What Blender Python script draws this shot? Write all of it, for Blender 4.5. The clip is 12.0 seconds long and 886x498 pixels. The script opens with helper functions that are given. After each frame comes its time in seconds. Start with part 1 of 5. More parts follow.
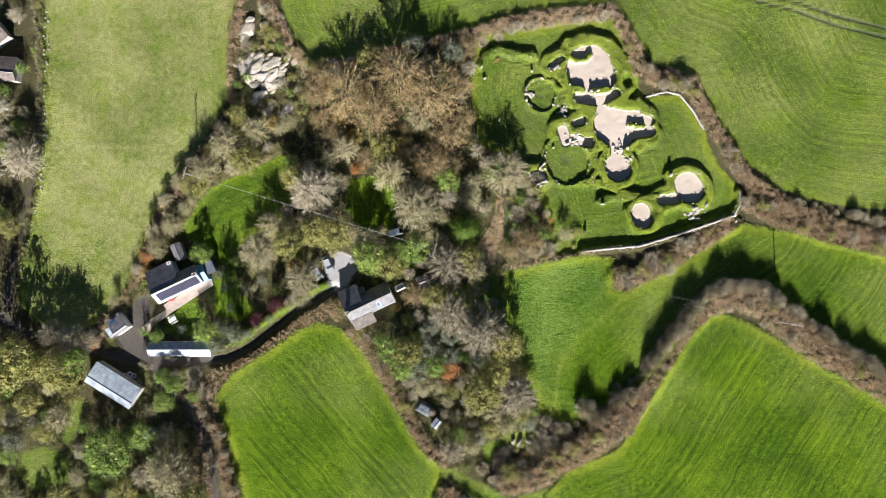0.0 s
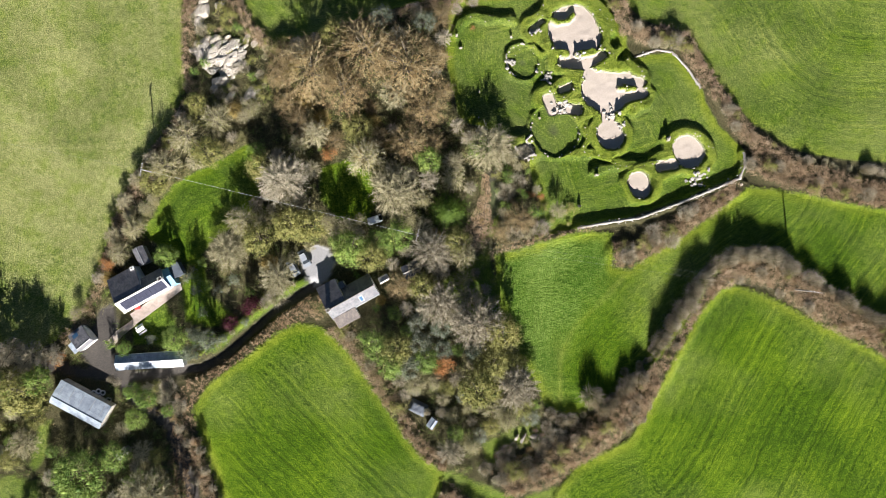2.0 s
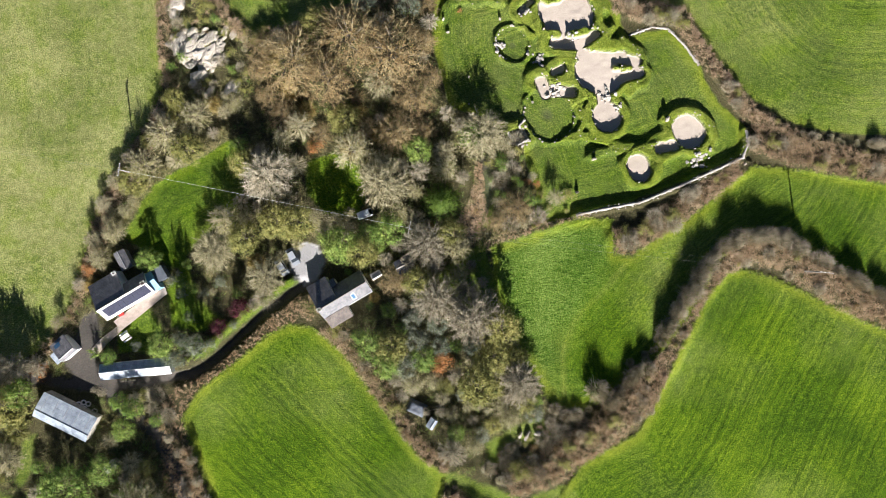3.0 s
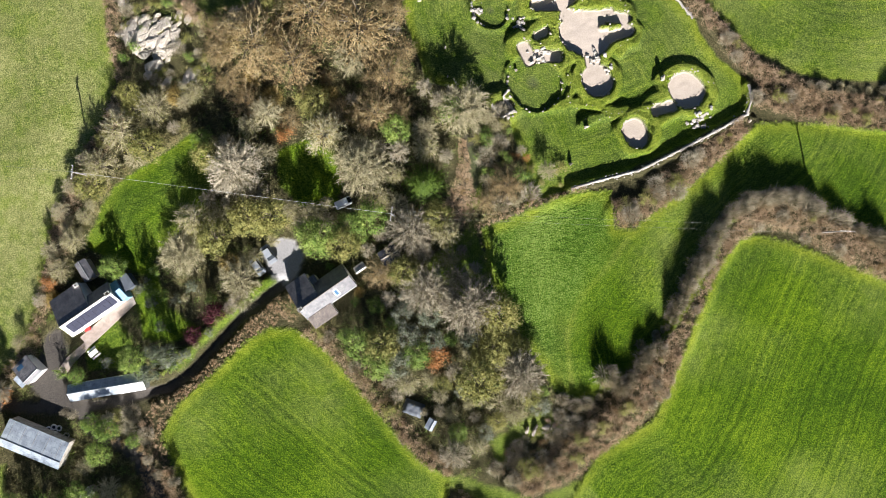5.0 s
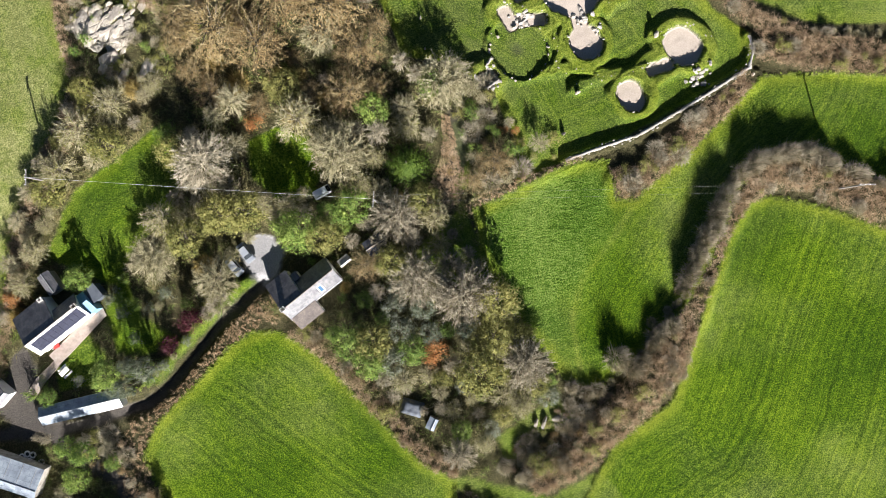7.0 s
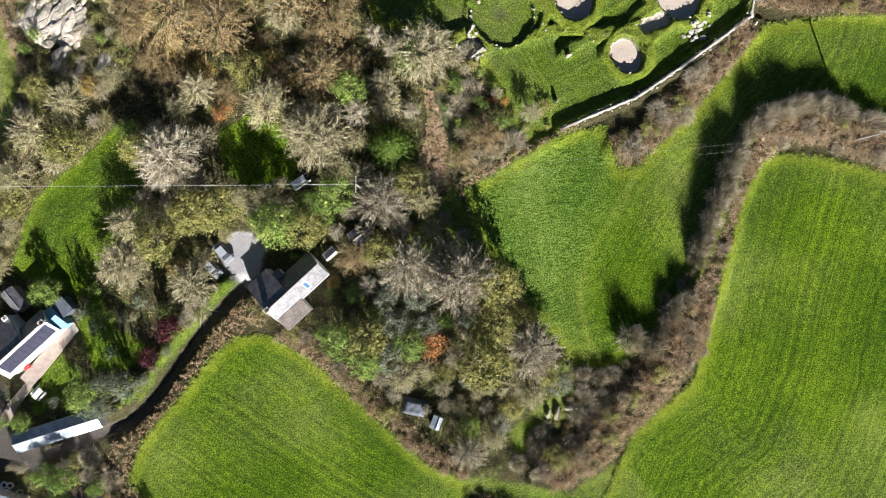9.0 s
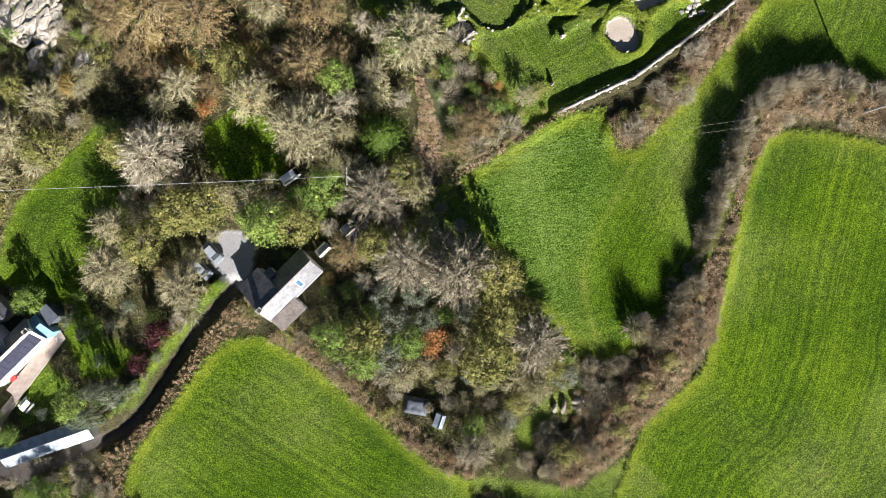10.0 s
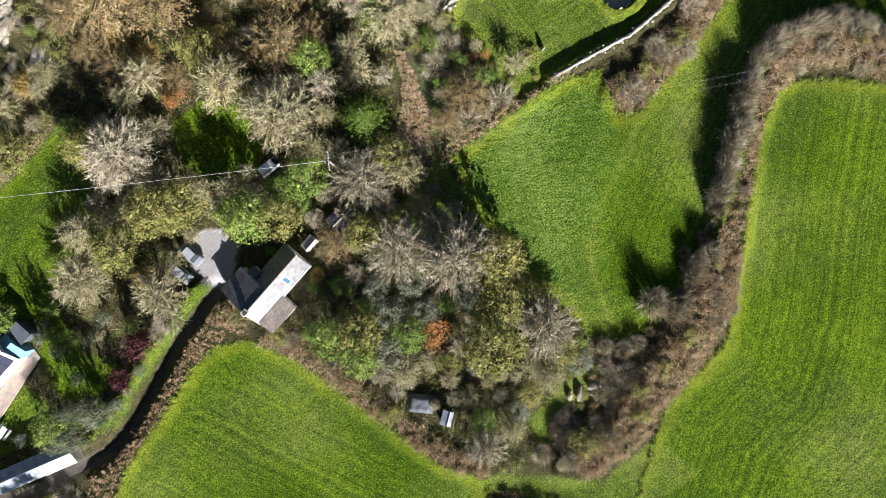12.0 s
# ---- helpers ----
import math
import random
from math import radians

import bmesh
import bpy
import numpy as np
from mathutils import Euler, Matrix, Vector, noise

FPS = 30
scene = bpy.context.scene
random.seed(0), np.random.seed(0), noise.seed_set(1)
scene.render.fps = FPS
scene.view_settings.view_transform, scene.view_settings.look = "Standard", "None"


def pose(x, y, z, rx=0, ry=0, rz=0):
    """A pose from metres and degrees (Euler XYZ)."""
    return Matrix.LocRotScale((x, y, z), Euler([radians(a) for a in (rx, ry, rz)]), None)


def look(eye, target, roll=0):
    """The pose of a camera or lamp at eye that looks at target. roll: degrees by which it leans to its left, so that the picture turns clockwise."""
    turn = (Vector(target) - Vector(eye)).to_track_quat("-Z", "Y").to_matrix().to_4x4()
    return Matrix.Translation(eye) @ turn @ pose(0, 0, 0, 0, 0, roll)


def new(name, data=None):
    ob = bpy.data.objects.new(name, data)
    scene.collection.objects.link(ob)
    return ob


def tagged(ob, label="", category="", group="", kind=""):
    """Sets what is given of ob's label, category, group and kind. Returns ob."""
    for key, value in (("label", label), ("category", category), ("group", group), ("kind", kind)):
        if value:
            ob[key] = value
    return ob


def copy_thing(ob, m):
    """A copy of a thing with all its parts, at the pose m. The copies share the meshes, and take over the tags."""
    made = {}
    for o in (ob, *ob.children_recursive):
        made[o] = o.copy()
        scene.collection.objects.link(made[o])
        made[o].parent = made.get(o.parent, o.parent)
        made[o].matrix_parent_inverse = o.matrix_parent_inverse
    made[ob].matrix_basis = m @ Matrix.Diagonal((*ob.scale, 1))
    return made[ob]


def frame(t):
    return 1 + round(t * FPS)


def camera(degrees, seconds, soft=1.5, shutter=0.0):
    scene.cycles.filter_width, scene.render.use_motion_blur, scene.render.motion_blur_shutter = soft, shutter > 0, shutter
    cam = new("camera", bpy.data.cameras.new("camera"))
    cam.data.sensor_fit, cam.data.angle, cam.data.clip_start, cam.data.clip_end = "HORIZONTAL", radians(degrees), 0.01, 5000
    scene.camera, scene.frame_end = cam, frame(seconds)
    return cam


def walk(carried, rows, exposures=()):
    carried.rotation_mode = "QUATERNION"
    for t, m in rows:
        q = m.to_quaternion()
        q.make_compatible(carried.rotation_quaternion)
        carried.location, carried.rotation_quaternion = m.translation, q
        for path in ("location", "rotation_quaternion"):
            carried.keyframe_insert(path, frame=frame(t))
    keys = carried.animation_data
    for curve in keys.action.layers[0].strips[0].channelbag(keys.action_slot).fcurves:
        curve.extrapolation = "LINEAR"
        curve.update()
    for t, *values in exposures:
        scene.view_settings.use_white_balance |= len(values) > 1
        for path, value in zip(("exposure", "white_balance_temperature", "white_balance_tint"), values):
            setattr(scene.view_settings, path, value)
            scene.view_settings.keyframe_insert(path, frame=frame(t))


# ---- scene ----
cam = camera(64.0, 12.0, soft=0.4)
# seconds, eye x, y, z, turn about the vertical; the camera looks straight down
ROWS = [
    (0.0, -0.00, -0.00, 150.56, -0.00),
    (0.5, 0.79, -0.73, 147.81, -0.84),
    (1.0, 1.56, -1.50, 144.99, -1.71),
    (1.5, 2.24, -2.26, 142.17, -2.65),
    (2.0, 2.86, -2.99, 139.34, -3.64),
    (2.5, 3.37, -3.70, 136.61, -4.65),
    (3.0, 3.89, -4.43, 133.89, -5.66),
    (5.0, 5.69, -7.20, 123.83, -9.56),
    (5.5, 5.99, -7.88, 121.57, -10.53),
    (6.0, 6.30, -8.56, 119.30, -11.50),
    (6.5, 6.58, -9.21, 117.13, -12.47),
    (7.0, 6.79, -9.89, 115.00, -13.43),
    (9.0, 7.22, -12.38, 106.81, -17.37),
    (9.5, 7.25, -12.99, 104.92, -18.37),
    (10.0, 7.26, -13.61, 103.05, -19.37),
    (10.5, 7.22, -14.17, 101.27, -20.37),
    (11.0, 7.18, -14.74, 99.47, -21.37),
    (11.5, 7.11, -15.26, 97.71, -22.36),
    (12.0, 7.03, -15.79, 95.94, -23.35),
]
walk(cam, [(t, pose(x, y, z, 0, 0, turn)) for t, x, y, z, turn in ROWS], exposures=((0.0, 1.57), (7.0, 1.54), (9.5, 1.49), (12.0, 1.45)))

# ---- world and sun ----
SUN_EL = radians(25.0)
SUN_AZ = radians(-88.5)
world = bpy.data.worlds.new("world")
scene.world = world
world.use_nodes = True
wn = world.node_tree
sky = wn.nodes.new("ShaderNodeTexSky")
sky.sky_type = "NISHITA"
sky.sun_disc = False
sky.ozone_density = 5.0
sky.sun_elevation = SUN_EL
sky.sun_rotation = radians(90) - SUN_AZ
wn.links.new(sky.outputs[0], wn.nodes["Background"].inputs[0])
wn.nodes["Background"].inputs[1].default_value = 0.022
sun_data = bpy.data.lights.new("sun", "SUN")
sun_data.energy = 5.0
sun_data.angle = radians(0.5)
sun_data.color = (1.0, 0.965, 0.95)
sun = new("sun", sun_data)
sun_dir = Vector((math.cos(SUN_EL) * math.cos(SUN_AZ), math.cos(SUN_EL) * math.sin(SUN_AZ), math.sin(SUN_EL)))
sun.matrix_world = look(sun_dir * 300, (0, 0, 0))

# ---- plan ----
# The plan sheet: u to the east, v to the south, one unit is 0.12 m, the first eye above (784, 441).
UNIT, EYE0 = 0.12, 150.56


def at(u, v, h=0.0):
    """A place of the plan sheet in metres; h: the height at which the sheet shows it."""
    k = UNIT * (1 - h / EYE0)
    return ((u - 784) * k, (441 - v) * k)


def outline(*uv):
    return np.array([at(u, v) for u, v in zip(uv[0::2], uv[1::2])])


rng = np.random.default_rng(7)
TABLE = rng.random((256, 256))


def vnoise(x, y, size, octaves=3, shift=0.0):
    """Smooth value noise, -1 to 1."""
    total, amp, norm = 0.0, 1.0, 0.0
    for _ in range(octaves):
        a, b = np.asarray(x) / size + shift, np.asarray(y) / size + shift * 1.7
        i, j = np.floor(a).astype(int), np.floor(b).astype(int)
        p, q = a - i, b - j
        p, q = p * p * (3 - 2 * p), q * q * (3 - 2 * q)
        t00, t10 = TABLE[i % 256, j % 256], TABLE[(i + 1) % 256, j % 256]
        t01, t11 = TABLE[i % 256, (j + 1) % 256], TABLE[(i + 1) % 256, (j + 1) % 256]
        total = total + amp * ((t00 * (1 - p) + t10 * p) * (1 - q) + (t01 * (1 - p) + t11 * p) * q)
        norm += amp
        amp, size, shift = amp * 0.5, size * 0.5, shift + 11.3
    return 2 * total / norm - 1


def sd_poly(x, y, poly):
    """Signed distance to a closed outline, negative inside."""
    d = np.full(np.shape(x), 1e9)
    inside = np.zeros(np.shape(x), bool)
    for (ax, ay), (bx, by) in zip(poly, np.roll(poly, -1, axis=0)):
        ex, ey = bx - ax, by - ay
        k = np.clip(((x - ax) * ex + (y - ay) * ey) / (ex * ex + ey * ey + 1e-9), 0, 1)
        d = np.minimum(d, np.hypot(x - ax - k * ex, y - ay - k * ey))
        if abs(ey) > 1e-9:
            cross = ((ay > y) != (by > y)) & (x < ex * (y - ay) / ey + ax)
            inside ^= cross
    return np.where(inside, -d, d)


def sd_line(x, y, line):
    d = np.full(np.shape(x), 1e9)
    for (ax, ay), (bx, by) in zip(line[:-1], line[1:]):
        ex, ey = bx - ax, by - ay
        k = np.clip(((x - ax) * ex + (y - ay) * ey) / (ex * ex + ey * ey + 1e-9), 0, 1)
        d = np.minimum(d, np.hypot(x - ax - k * ex, y - ay - k * ey))
    return d


def sstep(a, b, x):
    t = np.clip((x - a) / (b - a), 0, 1)
    return t * t * (3 - 2 * t)


# fields
FIELD_PALE = outline(78, -900, 415, -900, 420, 0, 408, 60, 402, 130, 405, 170, 380, 225, 340, 275, 300, 330, 268, 395, 248, 455, 225, 515, 190, 560, 130, 590, 60, 565, 34, 530, 40, 480, 62, 380, 78, 270, 82, 150, 78, 40)
FIELD_NORTH = outline(480, -900, 2600, -900, 2600, 420, 1568, 372, 1470, 362, 1385, 338, 1322, 288, 1272, 222, 1232, 138, 1155, 112, 1108, 40, 1085, 8, 1000, 12, 900, 30, 820, 55, 720, 78, 640, 97, 560, 118, 528, 85, 500, 30)
FIELD_NOOK = outline(892, 482, 960, 468, 1030, 452, 1085, 458, 1085, 512, 1110, 518, 1180, 482, 1250, 440, 1312, 396, 1400, 412, 1480, 435, 1568, 455, 2400, 700, 2400, 1100, 1564, 678, 1498, 622, 1420, 570, 1352, 518, 1286, 506, 1243, 536, 1190, 618, 1130, 680, 1058, 732, 1000, 752, 962, 735, 935, 680, 905, 610, 890, 540)
FIELD_EAST = outline(1285, 556, 1330, 575, 1420, 630, 1568, 716, 2400, 1200, 2400, 1900, 700, 1900, 820, 1300, 900, 960, 965, 880, 1005, 832, 1092, 798, 1120, 760, 1160, 685, 1222, 588, 1255, 560)
FIELD_SOUTH = outline(382, 702, 410, 664, 470, 625, 530, 585, 562, 572, 600, 582, 640, 620, 672, 672, 700, 722, 745, 796, 785, 832, 772, 870, 740, 960, 640, 1300, 300, 1300, 400, 960, 430, 882, 405, 790)
LAWN = outline(315, 410, 345, 372, 372, 335, 440, 302, 505, 272, 518, 300, 512, 360, 492, 395, 440, 420, 415, 450, 424, 520, 470, 560, 430, 570, 380, 560, 375, 500, 400, 470)
RUIN_GREEN = outline(838, 92, 850, 62, 930, 52, 1000, 40, 1085, 34, 1108, 92, 1140, 172, 1205, 166, 1246, 232, 1268, 292, 1306, 330, 1304, 372, 1210, 408, 1120, 432, 1030, 446, 960, 458, 972, 400, 955, 330, 905, 282, 850, 255, 832, 170)
CLEARING = outline(618, 320, 660, 310, 700, 335, 705, 380, 690, 415, 640, 405, 612, 370)
YARD_GREEN = outline(300, 545, 345, 520, 365, 560, 350, 595, 290, 590)
GLADES = [outline(130, 710, 150, 705, 140, 760, 118, 790, 108, 780), outline(40, 800, 75, 790, 120, 800, 130, 850, 60, 870, 30, 840), outline(850, 790, 905, 765, 950, 760, 965, 790, 900, 800, 860, 830), outline(800, 520, 880, 470, 900, 560, 910, 650, 870, 600), outline(858, 470, 880, 430, 890, 360, 905, 360, 900, 440), outline(408, 603, 455, 568, 510, 531, 575, 498, 588, 510, 560, 520, 515, 549, 470, 580, 425, 613)]
GLADES.append(outline(783, 824, 800, 830, 830, 844, 868, 864, 905, 884, 970, 866, 1010, 920, 900, 935, 850, 890, 800, 852, 780, 842))
GARDEN_LAWN = outline(395, 515, 470, 520, 482, 535, 440, 562, 385, 582, 372, 545)

# lanes and yards
TRACK_WEST = outline(58, -900, 62, 0, 72, 120, 72, 220, 62, 320, 40, 420, 20, 490, 12, 540)
LANE = outline(-900, 560, 0, 560, 60, 595, 130, 610, 200, 628, 255, 642, 330, 640, 400, 636, 440, 618, 475, 590, 520, 555, 570, 525, 600, 508)
SUNKEN_LANE = outline(380, 640, 402, 636, 440, 618, 475, 590, 520, 555, 570, 525, 592, 514)
LANE_SOUTH = outline(262, 640, 300, 690, 340, 722, 362, 780, 372, 840, 380, 900, 385, 1300)
DRIVE = outline(580, 452, 600, 446, 620, 452, 634, 476, 614, 508, 594, 514, 578, 492, 570, 470)
YARD = outline(205, 600, 240, 530, 262, 520, 270, 560, 258, 600, 300, 606, 290, 640, 230, 640)
PATIO = outline(290, 540, 355, 500, 375, 490, 378, 505, 340, 530, 300, 556)
EARTH_PATH = outline(895, 355, 893, 390, 885, 415, 862, 440, 850, 462)
TYRE_RUT_A = outline(1300, -8, 1400, 16, 1480, 45, 1700, 100)
TYRE_RUT_B = outline(1310, -22, 1400, 0, 1480, 28, 1700, 84)

# the ancient village: sunken floors, each a round or a passage (start, end, radius)
GRAVEL_FLOORS = [(1043, 121, 1048, 134, 40), (1030, 94, 1020, 96, 8), (1024, 172, 1060, 180, 9), (1060, 180, 1086, 166, 8), (992, 105, 975, 118, 5),
                 (1080, 222, 1094, 232, 30), (1108, 204, 1146, 214, 9), (1070, 206, 1066, 198, 12), (1110, 240, 1148, 232, 9), (1092, 200, 1128, 202, 6), (1090, 250, 1092, 285, 10), (1092, 294, 1094, 300, 21),
                 (1216, 328, 1222, 336, 23), (1172, 353, 1192, 351, 9), (1134, 376, 1137, 386, 17), (996, 232, 1002, 250, 10), (1005, 246, 1040, 252, 9), (1018, 218, 1030, 214, 6), (942, 316, 958, 312, 9)]
GRASS_FLOORS = [(1000, 280, 1004, 290, 36), (956, 166, 958, 172, 24)]
KNOLLS = [(1048, 162, 1074, 160, 5), (1044, 98, 1036, 107, 3), (1036, 107, 1018, 109, 3), (1018, 109, 1008, 102, 3), (1016, 158, 1028, 160, 6), (1112, 222, 1136, 224, 3)]
BANKS = [outline(850, 118, 862, 96, 880, 90, 905, 96, 945, 100), outline(1050, 322, 1076, 328, 1098, 344, 1140, 352, 1166, 348), outline(1008, 322, 1044, 322, 1056, 300, 1050, 268), outline(1180, 310, 1200, 302, 1236, 306, 1250, 330, 1248, 362),
         outline(1062, 356, 1090, 348, 1120, 352), outline(985, 96, 1004, 74, 1040, 66, 1080, 74, 1102, 104, 1106, 128), outline(1128, 178, 1146, 196, 1152, 222, 1132, 262), outline(1115, 158, 1096, 180, 1060, 196), outline(938, 170, 950, 150, 975, 146, 990, 160)]
FIELD_BANK = outline(1028, 446, 1080, 440, 1130, 436, 1190, 418, 1250, 398, 1296, 382, 1308, 360, 1306, 340)

# hedges: a line and half its width in metres
HEDGES = {}
HEDGES["ne"] = (outline(1088, 22, 1116, 78, 1136, 134, 1165, 140, 1218, 142, 1250, 196, 1278, 252, 1318, 318, 1390, 366, 1480, 402, 1568, 425, 1900, 520), 1.7)
HEDGES["ne_east"] = (outline(1316, 352, 1390, 394, 1480, 422, 1568, 442, 1700, 480), 2.3)
HEDGES["n"] = (outline(838, 68, 870, 48, 930, 38, 1000, 30, 1090, 20), 1.6)
HEDGES["se"] = (outline(1900, 900, 1568, 690, 1490, 645, 1400, 582, 1340, 530, 1282, 520, 1238, 552, 1195, 615, 1145, 690, 1095, 748, 1040, 785, 985, 812, 940, 845, 880, 852), 3.2)
HEDGES["south_e"] = (outline(620, 582, 655, 620, 690, 680, 725, 745, 760, 800, 790, 822), 1.8)
HEDGES["south_w"] = (outline(360, 905, 352, 800, 365, 745, 372, 700, 395, 658, 450, 625, 500, 596, 545, 560, 590, 535, 610, 560), 2.4)
HEDGES["wall"] = (outline(1085, 490, 1120, 492, 1180, 462, 1240, 425, 1300, 398), 2.2)
HEDGES["bottom"] = (outline(772, 900, 790, 868, 830, 882, 862, 912, 800, 960), 2.0)
HEDGES["nw"] = (outline(415, 200, 395, 235, 350, 285, 318, 335, 285, 385, 262, 432, 240, 470, 215, 540, 180, 575), 1.8)
HEDGES["west"] = (outline(66, -20, 78, 120, 80, 230, 74, 320, 50, 430, 34, 500), 1.2)
HEDGES["lawn"] = (outline(884, 482, 904, 470, 950, 463, 1015, 455, 1050, 450), 0.95)
HEDGES["rock"] = (outline(425, 5, 415, 60, 412, 130, 420, 190), 1.5)
HEDGES["rock_e"] = (outline(470, 0, 500, 60, 530, 100, 560, 125, 640, 100, 720, 85, 830, 62), 1.5)

HEDGES["lane_n"] = (outline(396, 614, 425, 600, 464, 572, 509, 539, 573, 502), 0.7)
HEDGES["lawn_n"] = (outline(322, 398, 345, 360, 372, 326, 440, 291, 505, 260), 1.4)
HEDGES["lane_s"] = (outline(384, 750, 393, 805, 406, 855, 420, 905), 1.3)
# how high the earth bank under a hedge rises, where it is a tall one
HEDGE_RISE = {"south_w": 0.2, "lane_n": 1.7, "se": 1.3, "lane_s": 0.9}

# ---- materials ----
def material(name, rough=0.8, metal=0.0):
    m = bpy.data.materials.new(name)
    m.use_nodes = True
    b = m.node_tree.nodes["Principled BSDF"]
    b.inputs["Roughness"].default_value = rough
    b.inputs["Metallic"].default_value = metal
    b.inputs["Specular IOR Level"].default_value = 0.3
    return m, m.node_tree, b


def node(nt, kind, **values):
    n = nt.nodes.new(kind)
    for key, value in values.items():
        n.inputs[key].default_value = value
    return n


def noise_of(nt, scale, detail=4.0, rough=0.6):
    c = node(nt, "ShaderNodeTexCoord")
    n = node(nt, "ShaderNodeTexNoise", Scale=scale, Detail=detail, Roughness=rough)
    nt.links.new(c.outputs["Object"], n.inputs["Vector"])
    return n.outputs["Fac"]


def ramp(nt, fac, *stops):
    r = nt.nodes.new("ShaderNodeValToRGB")
    while len(r.color_ramp.elements) < len(stops):
        r.color_ramp.elements.new(0.5)
    for e, (p, c) in zip(r.color_ramp.elements, stops):
        e.position, e.color = p, (*c, 1)
    nt.links.new(fac, r.inputs[0])
    return r.outputs[0]


def mix(nt, fac, a, b, blend="MIX"):
    m = nt.nodes.new("ShaderNodeMix")
    m.data_type, m.blend_type = "RGBA", blend
    if isinstance(fac, (int, float)):
        m.inputs[0].default_value = fac
    else:
        nt.links.new(fac, m.inputs[0])
    for k, v in ((6, a), (7, b)):
        if isinstance(v, tuple):
            m.inputs[k].default_value = (*v, 1)
        else:
            nt.links.new(v, m.inputs[k])
    return m.outputs[2]


def calc(nt, op, a, b=None):
    m = nt.nodes.new("ShaderNodeMath")
    m.operation = op
    for k, v in enumerate((a, b)):
        if v is None:
            continue
        if isinstance(v, (int, float)):
            m.inputs[k].default_value = v
        else:
            nt.links.new(v, m.inputs[k])
    return m.outputs[0]


def bump(nt, b, height, strength, distance):
    n = node(nt, "ShaderNodeBump", Strength=strength, Distance=distance)
    nt.links.new(height, n.inputs["Height"])
    nt.links.new(n.outputs[0], b.inputs["Normal"])


def plain(name, dark, light, scale=1.5, rough=0.7, metal=0.0, relief=0.3, depth=0.02):
    """Two tones, mottled at two scales, with fine relief."""
    m, nt, b = material(name, rough, metal)
    big, fine = noise_of(nt, scale), noise_of(nt, scale * 9)
    f = calc(nt, "ADD", calc(nt, "MULTIPLY", big, 0.6), calc(nt, "MULTIPLY", fine, 0.4))
    nt.links.new(ramp(nt, f, (0.35, dark), (0.65, light)), b.inputs["Base Color"])
    bump(nt, b, fine, relief, depth)
    return m


def foliage(name, *tones, shine=0.65, through_light=0.35):
    """Leaves or twigs: tone by leaf, shifted by plant."""
    m, nt, b = material(name, shine)
    g = nt.nodes.new("ShaderNodeNewGeometry")
    o = nt.nodes.new("ShaderNodeObjectInfo")
    patchy = calc(nt, "MULTIPLY", calc(nt, "SUBTRACT", noise_of(nt, 0.7, 4, 0.65), 0.5), 1.3)
    f = calc(nt, "ADD", calc(nt, "ADD", calc(nt, "MULTIPLY", g.outputs["Random Per Island"], 0.42), calc(nt, "MULTIPLY", o.outputs["Random"], 0.2)), calc(nt, "ADD", patchy, 0.16))
    stops = [(k / (len(tones) - 1) * 0.8 + 0.1, c) for k, c in enumerate(tones)]
    col = ramp(nt, f, *stops)
    nt.links.new(col, b.inputs["Base Color"])
    t = nt.nodes.new("ShaderNodeBsdfTranslucent")
    nt.links.new(col, t.inputs[0])
    s = nt.nodes.new("ShaderNodeMixShader")
    s.inputs[0].default_value = through_light
    nt.links.new(b.outputs[0], s.inputs[1])
    nt.links.new(t.outputs[0], s.inputs[2])
    nt.links.new(s.outputs[0], nt.nodes["Material Output"].inputs[0])
    return m


